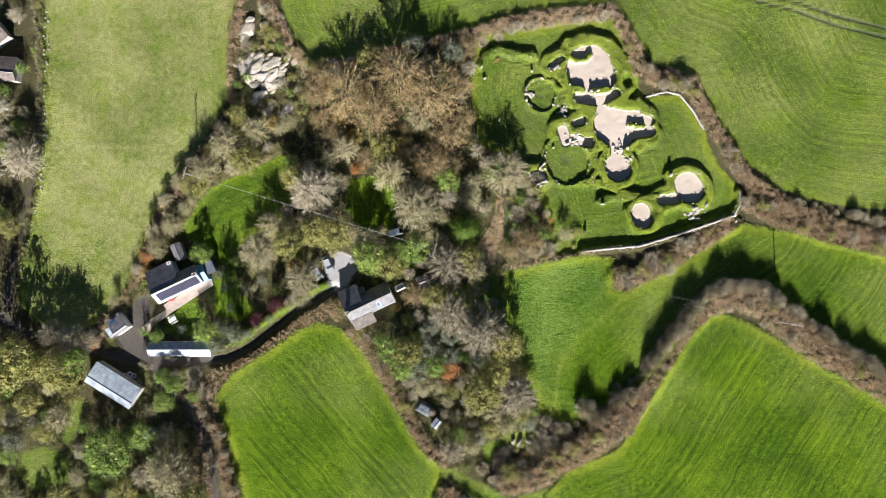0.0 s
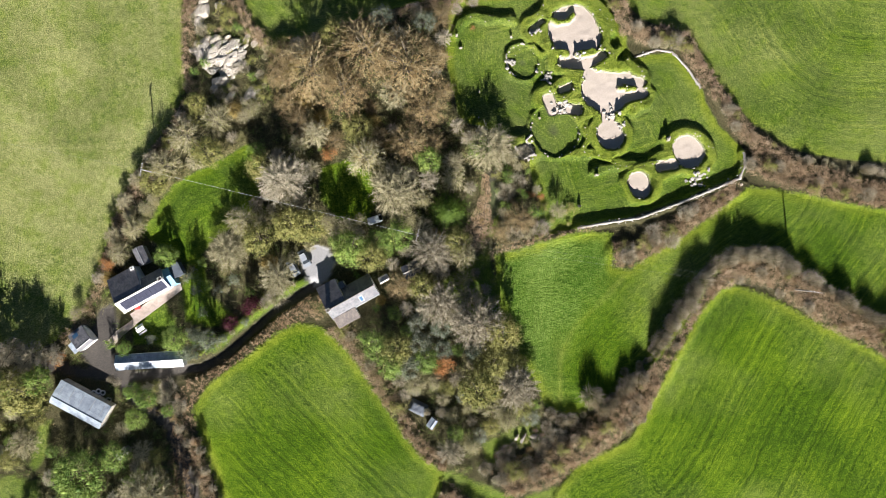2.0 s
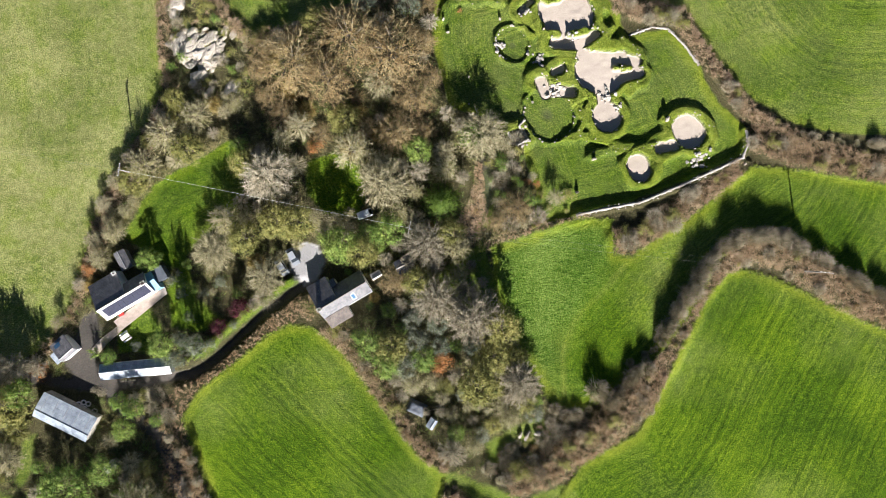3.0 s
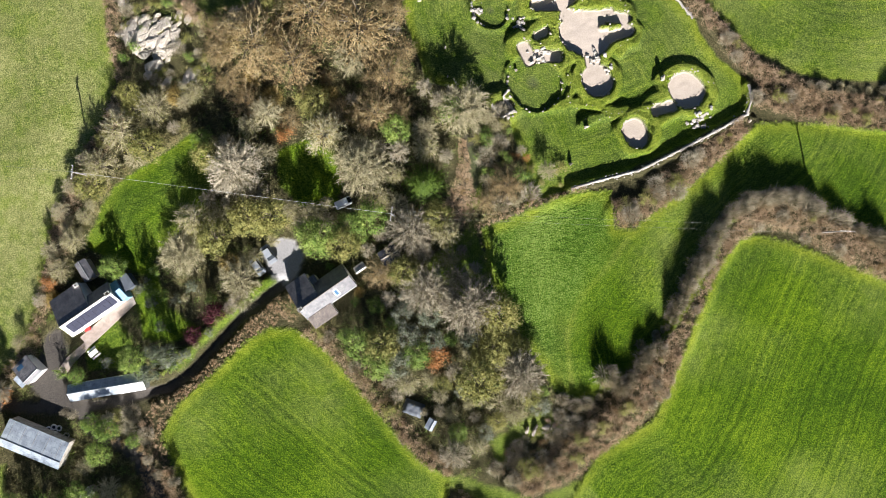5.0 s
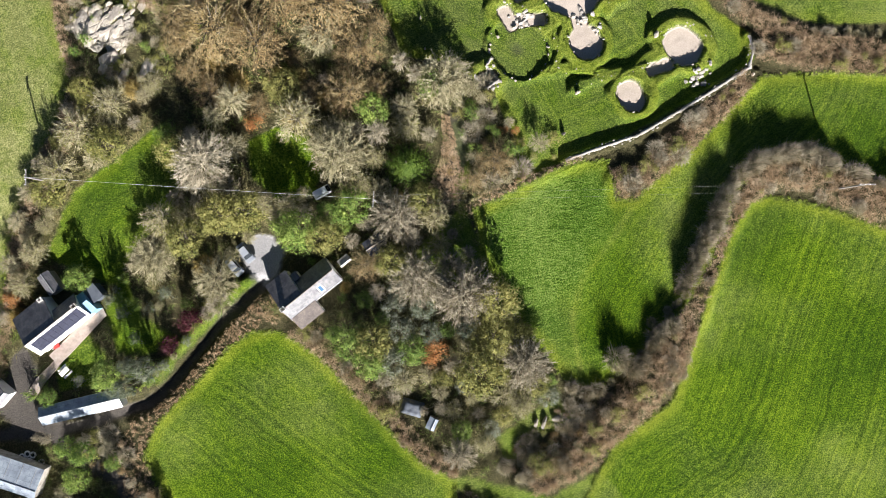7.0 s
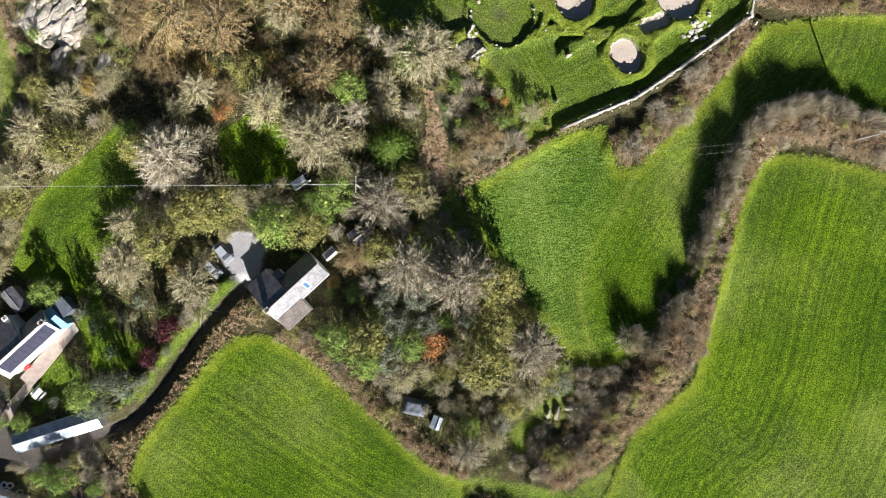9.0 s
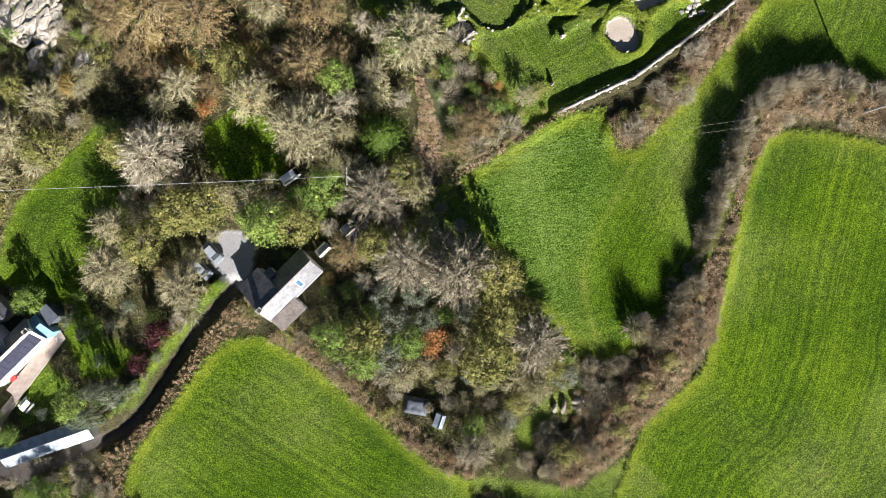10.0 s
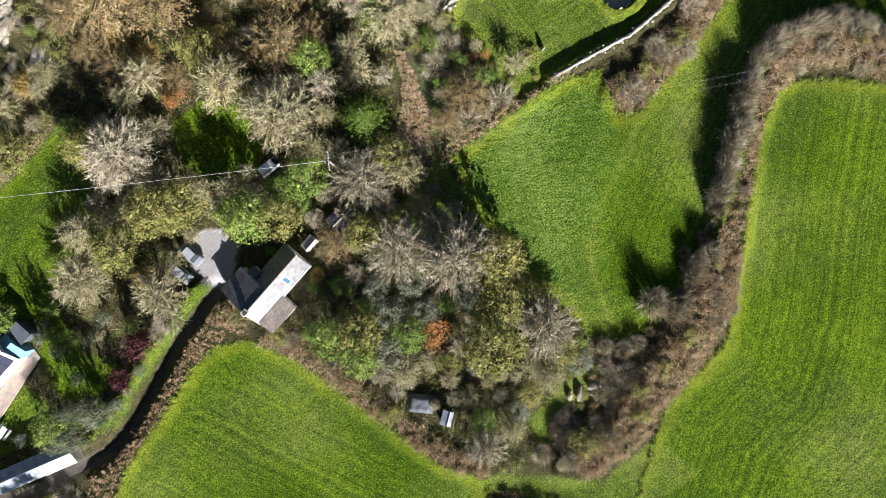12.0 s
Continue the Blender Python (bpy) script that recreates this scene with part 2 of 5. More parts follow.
def ground_material():
    m, nt, b = material("ground", 0.95)
    b.inputs["Specular IOR Level"].default_value = 0.08
    cover, tone = nt.nodes.new("ShaderNodeVertexColor"), nt.nodes.new("ShaderNodeVertexColor")
    cover.layer_name, tone.layer_name = "cover", "tone"
    cs, ts = nt.nodes.new("ShaderNodeSeparateColor"), nt.nodes.new("ShaderNodeSeparateColor")
    nt.links.new(cover.outputs[0], cs.inputs[0])
    nt.links.new(tone.outputs[0], ts.inputs[0])
    patch, tuft, blade = noise_of(nt, 0.06, 5), noise_of(nt, 0.9, 5, 0.7), noise_of(nt, 4.3, 3, 0.75)
    f = calc(nt, "ADD", calc(nt, "MULTIPLY", patch, 0.25), calc(nt, "ADD", calc(nt, "MULTIPLY", tuft, 0.2), calc(nt, "MULTIPLY", blade, 0.55)))
    lush = ramp(nt, f, (0.405, (0.022, 0.062, 0.004)), (0.5, (0.077, 0.153, 0.006)), (0.585, (0.21, 0.325, 0.018)))
    straw = ramp(nt, f, (0.42, (0.15, 0.18, 0.055)), (0.5, (0.33, 0.345, 0.12)), (0.575, (0.58, 0.55, 0.25)))
    mottle = ramp(nt, noise_of(nt, 0.24, 5, 0.72), (0.44, (0, 0, 0)), (0.62, (1, 1, 1)))
    dry = mix(nt, calc(nt, "MULTIPLY", mottle, 0.85), straw, ramp(nt, f, (0.42, (0.06, 0.11, 0.015)), (0.5, (0.17, 0.24, 0.035)), (0.575, (0.36, 0.41, 0.10))))
    rim = ramp(nt, f, (0.43, (0.13, 0.20, 0.010)), (0.57, (0.36, 0.41, 0.045)))
    rank = ramp(nt, f, (0.41, (0.026, 0.072, 0.007)), (0.5, (0.095, 0.19, 0.017)), (0.58, (0.26, 0.37, 0.09)))
    grass = mix(nt, ts.outputs[0], lush, dry)
    swath = nt.nodes.new("ShaderNodeAttribute")
    swath.attribute_name = "swath"
    lines = node(nt, "ShaderNodeTexNoise", Scale=1.1, Detail=3.0, Roughness=0.75)
    lines.noise_dimensions = "1D"
    nt.links.new(swath.outputs["Fac"], lines.inputs["W"])
    grass = mix(nt, calc(nt, "MULTIPLY", calc(nt, "SUBTRACT", 1.0, ts.outputs[0]), 0.75), grass, ramp(nt, lines.outputs["Fac"], (0.32, (0.6, 0.62, 0.7)), (0.5, (1.0, 1.0, 1.0)), (0.68, (1.5, 1.32, 1.2))), "MULTIPLY")
    grass = mix(nt, ts.outputs[2], grass, rank)
    grass = mix(nt, ts.outputs[1], grass, rim)
    litter = ramp(nt, f, (0.38, (0.035, 0.036, 0.016)), (0.5, (0.095, 0.088, 0.042)), (0.62, (0.20, 0.17, 0.09)))
    sand = ramp(nt, f, (0.36, (0.34, 0.285, 0.235)), (0.62, (0.49, 0.42, 0.355)))
    earth = ramp(nt, f, (0.36, (0.045, 0.041, 0.038)), (0.62, (0.105, 0.093, 0.08)))
    col = mix(nt, cs.outputs[0], litter, grass)
    col = mix(nt, cs.outputs[1], col, sand)
    col = mix(nt, cs.outputs[2], col, earth)
    chips = ramp(nt, f, (0.36, (0.22, 0.215, 0.215)), (0.62, (0.37, 0.36, 0.355)))
    col = mix(nt, cover.outputs["Alpha"], col, chips)
    nt.links.new(col, b.inputs["Base Color"])
    h = calc(nt, "ADD", calc(nt, "MULTIPLY", tuft, 0.3), calc(nt, "ADD", calc(nt, "MULTIPLY", blade, 0.6), calc(nt, "MULTIPLY", lines.outputs["Fac"], 0.12)))
    h = calc(nt, "ADD", h, calc(nt, "MULTIPLY", ts.outputs[2], calc(nt, "MULTIPLY", noise_of(nt, 1.5, 3, 0.6), 0.9)))
    hard = calc(nt, "SUBTRACT", 1.0, calc(nt, "MAXIMUM", calc(nt, "MULTIPLY", calc(nt, "MAXIMUM", cs.outputs[1], cover.outputs["Alpha"]), 0.97), calc(nt, "MULTIPLY", cs.outputs[2], 0.85)))
    bump(nt, b, calc(nt, "MULTIPLY", h, hard), 1.0, 1.4)
    return m


def slate_material(name, dark, light, course=0.28, rough=0.34):
    m, nt, b = material(name, rough)
    c = node(nt, "ShaderNodeTexCoord")
    br = node(nt, "ShaderNodeTexBrick", Scale=1.0)
    br.inputs["Color1"].default_value, br.inputs["Color2"].default_value = (*dark, 1), (*light, 1)
    br.inputs["Mortar"].default_value = (dark[0] * 0.5, dark[1] * 0.5, dark[2] * 0.5, 1)
    br.inputs["Mortar Size"].default_value = 0.012
    br.inputs["Brick Width"].default_value, br.inputs["Row Height"].default_value = course, course
    nt.links.new(c.outputs["Object"], br.inputs["Vector"])
    stain = ramp(nt, noise_of(nt, 0.8), (0.35, (0.65, 0.65, 0.65)), (0.65, (1.1, 1.1, 1.05)))
    lichen = ramp(nt, noise_of(nt, 5.0), (0.66, (0, 0, 0)), (0.75, (1, 1, 1)))
    col = mix(nt, 1.0, br.outputs[0], stain, "MULTIPLY")
    nt.links.new(mix(nt, calc(nt, "MULTIPLY", lichen, 0.35), col, (0.42, 0.42, 0.36)), b.inputs["Base Color"])
    b.inputs["Specular IOR Level"].default_value = 0.5
    bump(nt, b, br.outputs["Fac"], 0.4, 0.02)
    return m


M_GROUND = ground_material()
M_STONE = plain("granite", (0.221, 0.202, 0.169), (0.546, 0.501, 0.442), 1.2, 0.85, relief=0.6, depth=0.05)
M_PALESTONE = plain("lichened_granite", (0.22, 0.20, 0.17), (0.46, 0.43, 0.385), 1.2, 0.85, relief=0.6, depth=0.05)
M_ROCK = plain("pale_granite", (0.260, 0.228, 0.186), (0.540, 0.485, 0.405), 0.7, 0.85, relief=0.8, depth=0.12)
rn = M_ROCK.node_tree
cell = node(rn, "ShaderNodeTexVoronoi", Scale=0.9)
cell.feature = "DISTANCE_TO_EDGE"
rn.links.new(node(rn, "ShaderNodeTexCoord").outputs["Object"], cell.inputs["Vector"])
crack = ramp(rn, cell.outputs["Distance"], (0.0, (0, 0, 0)), (0.035, (1, 1, 1)))
rn.links.new(calc(rn, "ADD", calc(rn, "MULTIPLY", crack, 0.9), noise_of(rn, 6.0)), rn.nodes["Bump"].inputs["Height"])
M_BARK = plain("bark", (0.07, 0.055, 0.04), (0.20, 0.17, 0.13), 3.0, 0.9, relief=0.6)
M_TWIG = foliage("twigs", (0.143, 0.123, 0.085), (0.386, 0.339, 0.240), (0.582, 0.529, 0.402), shine=0.85, through_light=0.0)
M_TWIG_BROWN = foliage("brown_twigs", (0.101, 0.073, 0.037), (0.260, 0.200, 0.101), (0.453, 0.382, 0.210), shine=0.85, through_light=0.0)
M_TWIG_PALE = foliage("lichened_twigs", (0.144, 0.133, 0.073), (0.381, 0.341, 0.201), (0.518, 0.470, 0.322), shine=0.85, through_light=0.0)
M_RUSSET = foliage("russet_leaves", (0.127, 0.083, 0.034), (0.298, 0.208, 0.091), (0.478, 0.378, 0.180))
M_GREEN = foliage("green_leaves", (0.055, 0.113, 0.019), (0.177, 0.262, 0.050), (0.410, 0.490, 0.120))
M_OLIVE = foliage("olive_leaves", (0.113, 0.128, 0.035), (0.252, 0.246, 0.070), (0.487, 0.439, 0.155))
M_DARKGREEN = foliage("dark_green_leaves", (0.030, 0.060, 0.005), (0.071, 0.123, 0.010), (0.150, 0.212, 0.030))
M_SILVER = foliage("grey_green_leaves", (0.098, 0.128, 0.079), (0.197, 0.217, 0.148), (0.355, 0.355, 0.277))
M_GOLD = foliage("golden_twigs", (0.20, 0.14, 0.04), (0.40, 0.30, 0.10), (0.60, 0.48, 0.20), through_light=0.1)
M_CRIMSON = foliage("crimson_leaves", (0.045, 0.014, 0.018), (0.10, 0.026, 0.034), (0.19, 0.06, 0.062))
M_ORANGE = foliage("orange_leaves", (0.26, 0.11, 0.035), (0.42, 0.20, 0.07), (0.52, 0.32, 0.14))
M_BRACKEN = foliage("bracken", (0.173, 0.120, 0.071), (0.404, 0.296, 0.181), (0.532, 0.426, 0.287), shine=0.85, through_light=0.15)
M_DRY = foliage("dry_grass", (0.24, 0.155, 0.085), (0.46, 0.33, 0.2), (0.66, 0.53, 0.36), shine=0.9, through_light=0.15)
M_UNDER = foliage("undergrowth", (0.079, 0.095, 0.032), (0.229, 0.220, 0.090), (0.475, 0.383, 0.198), shine=0.85, through_light=0.15)
M_ROUGHGRASS = foliage("rough_grass", (0.093, 0.142, 0.015), (0.204, 0.275, 0.030), (0.391, 0.437, 0.110), shine=0.9, through_light=0.2)
M_SLATE = slate_material("slate", (0.104, 0.104, 0.120), (0.189, 0.181, 0.189))
M_SLATE_BROWN = slate_material("weathered_slate", (0.111, 0.089, 0.081), (0.178, 0.145, 0.128), rough=0.7)
M_SLATE_PALE = slate_material("washed_slate", (0.50, 0.46, 0.42), (0.62, 0.57, 0.53))
M_SHEET = slate_material("fibre_cement", (0.273, 0.313, 0.373), (0.364, 0.412, 0.476), 0.9)
M_WHITE = plain("whitewash", (0.68, 0.66, 0.62), (0.84, 0.82, 0.78), 1.0, 0.7)
M_PAVING = plain("paving", (0.26, 0.21, 0.18), (0.42, 0.35, 0.30), 1.5, 0.8)
M_PANEL = plain("solar_cells", (0.012, 0.014, 0.03), (0.025, 0.028, 0.05), 2.0, 0.5, relief=0.0)
M_PANEL.node_tree.nodes["Principled BSDF"].inputs["Specular IOR Level"].default_value = 0.05
M_METAL = plain("grey_metal", (0.45, 0.46, 0.47), (0.6, 0.6, 0.6), 2.0, 0.4, 0.6)
M_CARWHITE = plain("white_car_paint", (0.74, 0.75, 0.76), (0.80, 0.80, 0.80), 1.0, 0.25, relief=0.0)
M_CARGREY = plain("silver_car_paint", (0.26, 0.28, 0.31), (0.32, 0.34, 0.36), 1.0, 0.25, relief=0.0)
M_GLASS = plain("dark_glass", (0.015, 0.02, 0.025), (0.03, 0.035, 0.04), 1.0, 0.08, relief=0.0)
M_SKYGLASS = plain("skylight_glass", (0.04, 0.09, 0.16), (0.06, 0.13, 0.22), 1.0, 0.1, relief=0.0)
M_RUBBER = plain("rubber", (0.02, 0.02, 0.02), (0.05, 0.05, 0.05), 4.0, 0.8)
M_WOOD = plain("weathered_wood", (0.20, 0.17, 0.14), (0.38, 0.34, 0.29), 2.0, 0.8)
M_POLE = plain("grey_pole_wood", (0.221, 0.202, 0.182), (0.338, 0.319, 0.293), 2.0, 0.8)
M_RED = plain("red_plastic", (0.45, 0.03, 0.03), (0.6, 0.05, 0.04), 2.0, 0.4)
M_TARP = plain("grey_tarpaulin", (0.063, 0.073, 0.091), (0.119, 0.133, 0.154), 1.2, 0.5, relief=0.5, depth=0.1)
# Near-black roof tone that paints in the deep shade of the trees.
M_SHADED_ROOF = plain("shaded_roof", (0.028, 0.032, 0.042), (0.055, 0.06, 0.072), 2.0, 0.85)
M_WIRE_DARK = plain("dull_wire", (0.16, 0.17, 0.14), (0.28, 0.28, 0.24), 2.0, 0.6)
M_WIRE = plain("wire", (0.50, 0.50, 0.50), (0.7, 0.7, 0.7), 2.0, 0.4, 0.3)
M_BLUE = plain("blue_cover", (0.11, 0.25, 0.36), (0.20, 0.36, 0.47), 1.2, 0.5)


# ---- ground ----
def floor_distance(x, y, floors):
    d = np.full(np.shape(x), 1e9)
    for a, b, c, e, r in floors:
        d = np.minimum(d, sd_line(x, y, [at(a, b), at(c + 0.01, e)]) - r * UNIT)
    return d


def lattice(limits, step, fine_limits, fine):
    """Grid lines: fine inside, coarser outside, growing to the horizon."""
    lo, hi = limits
    a, b = fine_limits
    mid = np.arange(a, b, fine)
    left, right = np.arange(lo, a, step), np.arange(b, hi + step, step)
    grow = np.cumsum(1.6 ** np.arange(1, 16))
    return np.concatenate([(lo - grow * step)[::-1], left, mid, right, right[-1] + grow * step])


def ground_height(x, y):
    """Height of the ground and how much of it is gravel, at any place."""
    wob = 0.3 * vnoise(x, y, 2.4, 2, 3.0) + 0.32 * vnoise(x, y, 0.9, 2, 13.0)
    dg, ds = floor_distance(x, y, GRAVEL_FLOORS) + wob * 0.6, floor_distance(x, y, GRASS_FLOORS) + wob * 0.6
    d = np.minimum(dg, ds)
    top = 0.95 + 0.45 * vnoise(x, y, 3.5, 2, 9.0)
    wide = 0.9 + 0.9 * vnoise(x, y, 5.0, 2, 15.0)
    bank = np.maximum(top * sstep(-0.1, 0.35, dg) * (1 - sstep(0.5 + wide + wob, 1.6 + wide + wob, dg)), 0.55 * top * sstep(-0.05, 0.3, ds) * (1 - sstep(0.4 + wob, 1.3 + wob, ds)))
    bank = bank * sstep(-0.1, 0.35, d)
    for line in BANKS:
        e = sd_line(x, y, line) + wob
        bank = np.maximum(bank, (0.95 + 0.3 * wob) * (1 - sstep(0.45, 1.25, e)) * sstep(-0.05, 0.35, d))
    knoll = floor_distance(x, y, KNOLLS) + wob * 0.4
    bank = np.maximum(bank, 0.9 * (1 - sstep(-0.1, 0.25, knoll)))
    e = sd_line(x, y, FIELD_BANK)
    bank = np.maximum(bank, 1.0 * (1 - sstep(0.5, 1.1, e)))
    for key, (line, half) in HEDGES.items():
        e = sd_line(x, y, line) + wob
        bank = np.maximum(bank, HEDGE_RISE.get(key, 0.6) * (1 - sstep(half * 0.5, half * 1.1, e)))
    bank = bank - 1.5 * (1 - sstep(0.8, 1.5, sd_line(x, y, SUNKEN_LANE) + 0.5 * wob))
    z = bank + 0.16 * vnoise(x, y, 14, 3, 5.0) * sstep(0.0, 1.0, np.minimum(d, 5) + 0.2) + 0.05 * vnoise(x, y, 1.3, 2, 2.0)
    gravel = 1 - sstep(-0.12, 0.12, dg)
    gravel = gravel * sstep(-0.1, 0.2, knoll)
    return z, gravel, d


def build_ground():
    gx = lattice((-110, 108), 0.65, at(828, 0)[:1] + at(1320, 0)[:1], 0.21)
    gy = lattice((-80, 62), 0.65, (at(0, 460)[1], at(0, 20)[1]), 0.21)
    x, y = np.meshgrid(gx, gy)
    z, gravel, d = ground_height(x, y)
    wob = 0.5 * vnoise(x, y, 3.0, 3, 1.0)
    grass, pale, rim, rank = (np.zeros_like(x) for _ in range(4))
    swath = np.zeros_like(x)
    for poly, dryness, edge in ((FIELD_PALE, 0.85, 0.3), (FIELD_NORTH, 0.33, 0.25), (FIELD_NOOK, 0.12, 0.75), (FIELD_EAST, 0.10, 0.8), (FIELD_SOUTH, 0.06, 0.85), (RUIN_GREEN, 0.3, 0.8), (LAWN, 0.15, 0.3), (CLEARING, 0.1, 0), (YARD_GREEN, 0.25, 0), *[(g, 0.3, 0.2) for g in GLADES]):
        e = sd_poly(x, y, poly) + wob
        k = 1 - sstep(-0.3, 0.3, e)
        grass = np.maximum(grass, k)
        run = np.maximum(-e, 0)
        if poly is FIELD_EAST:
            run = sd_line(x, y, outline(600, 1900, 900, 960, 1005, 832, 1092, 798, 1120, 760, 1160, 685, 1222, 588, 1300, 470, 1500, 160))
        if poly is FIELD_SOUTH:
            run = np.where(-e < 3.5, run, 3.5 + sd_line(x, y, outline(300, 270, 562, 572, 785, 832, 1000, 1080)))
        if poly is FIELD_NOOK:
            run = sd_line(x, y, outline(1312, 380, 1250, 425, 1110, 520, 1062, 568, 1014, 608, 988, 655, 984, 722))
        if not any(poly is g for g in GLADES):
            swath = np.where(k > 0.01, run + wob + 0.5 * vnoise(x, y, 9.0, 2, 8.0), swath)
        pale = np.where(k > 0.01, dryness, pale)
        rim = np.maximum(rim, edge * k * sstep(-2.4, -0.3, e) * (0.85 + 0.5 * vnoise(x, y, 2.0, 2, 7.0)))
    nook = outline(880, 460, 1080, 455, 1084, 512, 1040, 590, 990, 640, 985, 700, 900, 650)
    rank = (1 - sstep(-3.5, 3.5, sd_poly(x, y, nook) + 6 * wob)) * 0.8
    # mown streaks, worn crowns of the banks, tyre ruts
    pale = pale + 0.25 * sstep(0.5, 1.0, z) * (d < 3.2) * grass
    rim = np.maximum(rim, 0.6 * sstep(0.4, 0.85, z) * (d < 3.2) * grass)
    pale = pale + 0.32 * vnoise(x, y, 16, 4, 4.0)
    edge_line = outline(1110, 520, 1062, 568, 1014, 608, 988, 655, 984, 722)
    rim = np.maximum(rim, 0.2 * (1 - sstep(0.15, 0.9, sd_line(x, y, edge_line) + 0.4 * wob)))
    pale = pale + 0.15 * (1 - sstep(0.1, 0.8, sd_line(x, y, edge_line) + 0.4 * wob))
    dirt = np.zeros_like(x)
    for line, half in ((TRACK_WEST, 0.9), (LANE, 0.95), (LANE_SOUTH, 1.3)):
        dirt = np.maximum(dirt, 1 - sstep(half - 0.3, half + 0.3, sd_line(x, y, line) + wob))
    for line in (TYRE_RUT_A, TYRE_RUT_B):
        dirt = np.maximum(dirt, 0.7 * (1 - sstep(0.2, 0.5, sd_line(x, y, line) + 0.3 * wob)))
    dirt = np.maximum(dirt, 1 - sstep(-0.4, 0.4, sd_poly(x, y, YARD) + wob))
    dirt = np.maximum(dirt, 0.7 * (1 - sstep(0.9, 1.9, sd_line(x, y, EARTH_PATH) + wob)))
    for u, v, r in ((956, 170, 9), (1000, 284, 14)):
        cx, cy = at(u, v)
        dirt = np.maximum(dirt, 0.45 * (1 - sstep(r * UNIT * 0.3, r * UNIT, np.hypot(x - cx, y - cy))))
    drive = 1 - sstep(-0.25, 0.25, sd_poly(x, y, DRIVE) + 0.8 * wob)
    ny, nx = x.shape
    verts = np.stack([x, y, z], -1).reshape(-1, 3)
    idx = np.arange(nx * ny).reshape(ny, nx)
    faces = np.stack([idx[:-1, :-1], idx[:-1, 1:], idx[1:, 1:], idx[1:, :-1]], -1).reshape(-1, 4)
    me = mesh_of("ground", verts, faces)
    for name, chans in (("cover", (grass, gravel, dirt, drive)), ("tone", (pale, rim, rank))):
        a = me.color_attributes.new(name, "FLOAT_COLOR", "POINT")
        data = np.ones((nx * ny, 4), np.float32)
        for k, c in enumerate(chans):
            data[:, k] = np.clip(c, 0, 1).ravel()
        a.data.foreach_set("color", data.ravel())
    me.attributes.new("swath", "FLOAT", "POINT").data.foreach_set("value", swath.astype(np.float32).ravel())
    me.polygons.foreach_set("use_smooth", np.ones(len(faces), bool))
    me.materials.append(M_GROUND)
    tagged(new("ground", me), "green pasture, woodland floor and gravelled ruins on one gentle slope", "ground", kind="structure")


def mesh_of(name, verts, faces):
    """A mesh from arrays, all faces with the same number of corners."""
    me = bpy.data.meshes.new(name)
    verts, faces = np.asarray(verts, np.float32), np.asarray(faces, np.int32)
    n = faces.shape[1]
    me.vertices.add(len(verts))
    me.vertices.foreach_set("co", verts.ravel())
    me.loops.add(faces.size)
    me.loops.foreach_set("vertex_index", faces.ravel())
    me.polygons.add(len(faces))
    me.polygons.foreach_set("loop_start", np.arange(len(faces), dtype=np.int32) * n)
    me.update(calc_edges=True)
    return me


def level(x, y):
    return float(ground_height(np.array([x]), np.array([y]))[0][0])


build_ground()


# ---- building helpers ----
def part(name, bm, mat, parent, label="", smooth=False):
    me = bpy.data.meshes.new(name)
    bmesh.ops.recalc_face_normals(bm, faces=bm.faces)
    bm.to_mesh(me)
    bm.free()
    me.materials.append(mat)
    if smooth:
        me.polygons.foreach_set("use_smooth", np.ones(len(me.polygons), bool))
    ob = new(name, me)
    ob.parent = parent
    if label:
        ob["label"] = label
    return ob


def thing(name, m, label, category, group="", kind=""):
    ob = new(name)
    ob.matrix_world = m
    return tagged(ob, label, category, group, kind)


def box(bm, x0, x1, y0, y1, z0, z1, bevel=0.0):
    m = Matrix.Translation(((x0 + x1) / 2, (y0 + y1) / 2, (z0 + z1) / 2)) @ Matrix.Diagonal((x1 - x0, y1 - y0, z1 - z0, 1))
    made = bmesh.ops.create_cube(bm, size=1.0, matrix=m)
    if bevel:
        edges = list({e for v in made["verts"] for e in v.link_edges})
        bmesh.ops.bevel(bm, geom=edges, offset=bevel, segments=2, affect="EDGES")
    return bm


def boxes(*dims, bevel=0.0):
    bm = bmesh.new()
    for d in dims:
        box(bm, *d, bevel=bevel)
    return bm


def slab(bm, corners, thick):
    """A plate whose top has the given corners."""
    c = [Vector(p) for p in corners]
    n = (c[1] - c[0]).cross(c[-1] - c[0]).normalized()
    if n.z < 0:
        c.reverse()
        n = -n
    top = [bm.verts.new(p) for p in c]
    low = [bm.verts.new(p - n * thick) for p in c]
    bm.faces.new(top)
    bm.faces.new(low[::-1])
    for k in range(len(c)):
        j = (k + 1) % len(c)
        bm.faces.new((top[k], low[k], low[j], top[j]))
    return bm


def prism(outline_yz, x0, x1):
    """A solid whose section (y, z) runs along x."""
    bm = bmesh.new()
    a = [bm.verts.new((x0, y, z)) for y, z in outline_yz]
    b = [bm.verts.new((x1, y, z)) for y, z in outline_yz]
    bm.faces.new(a)
    bm.faces.new(b[::-1])
    for k in range(len(a)):
        j = (k + 1) % len(a)
        bm.faces.new((a[k], b[k], b[j], a[j]))
    return bm


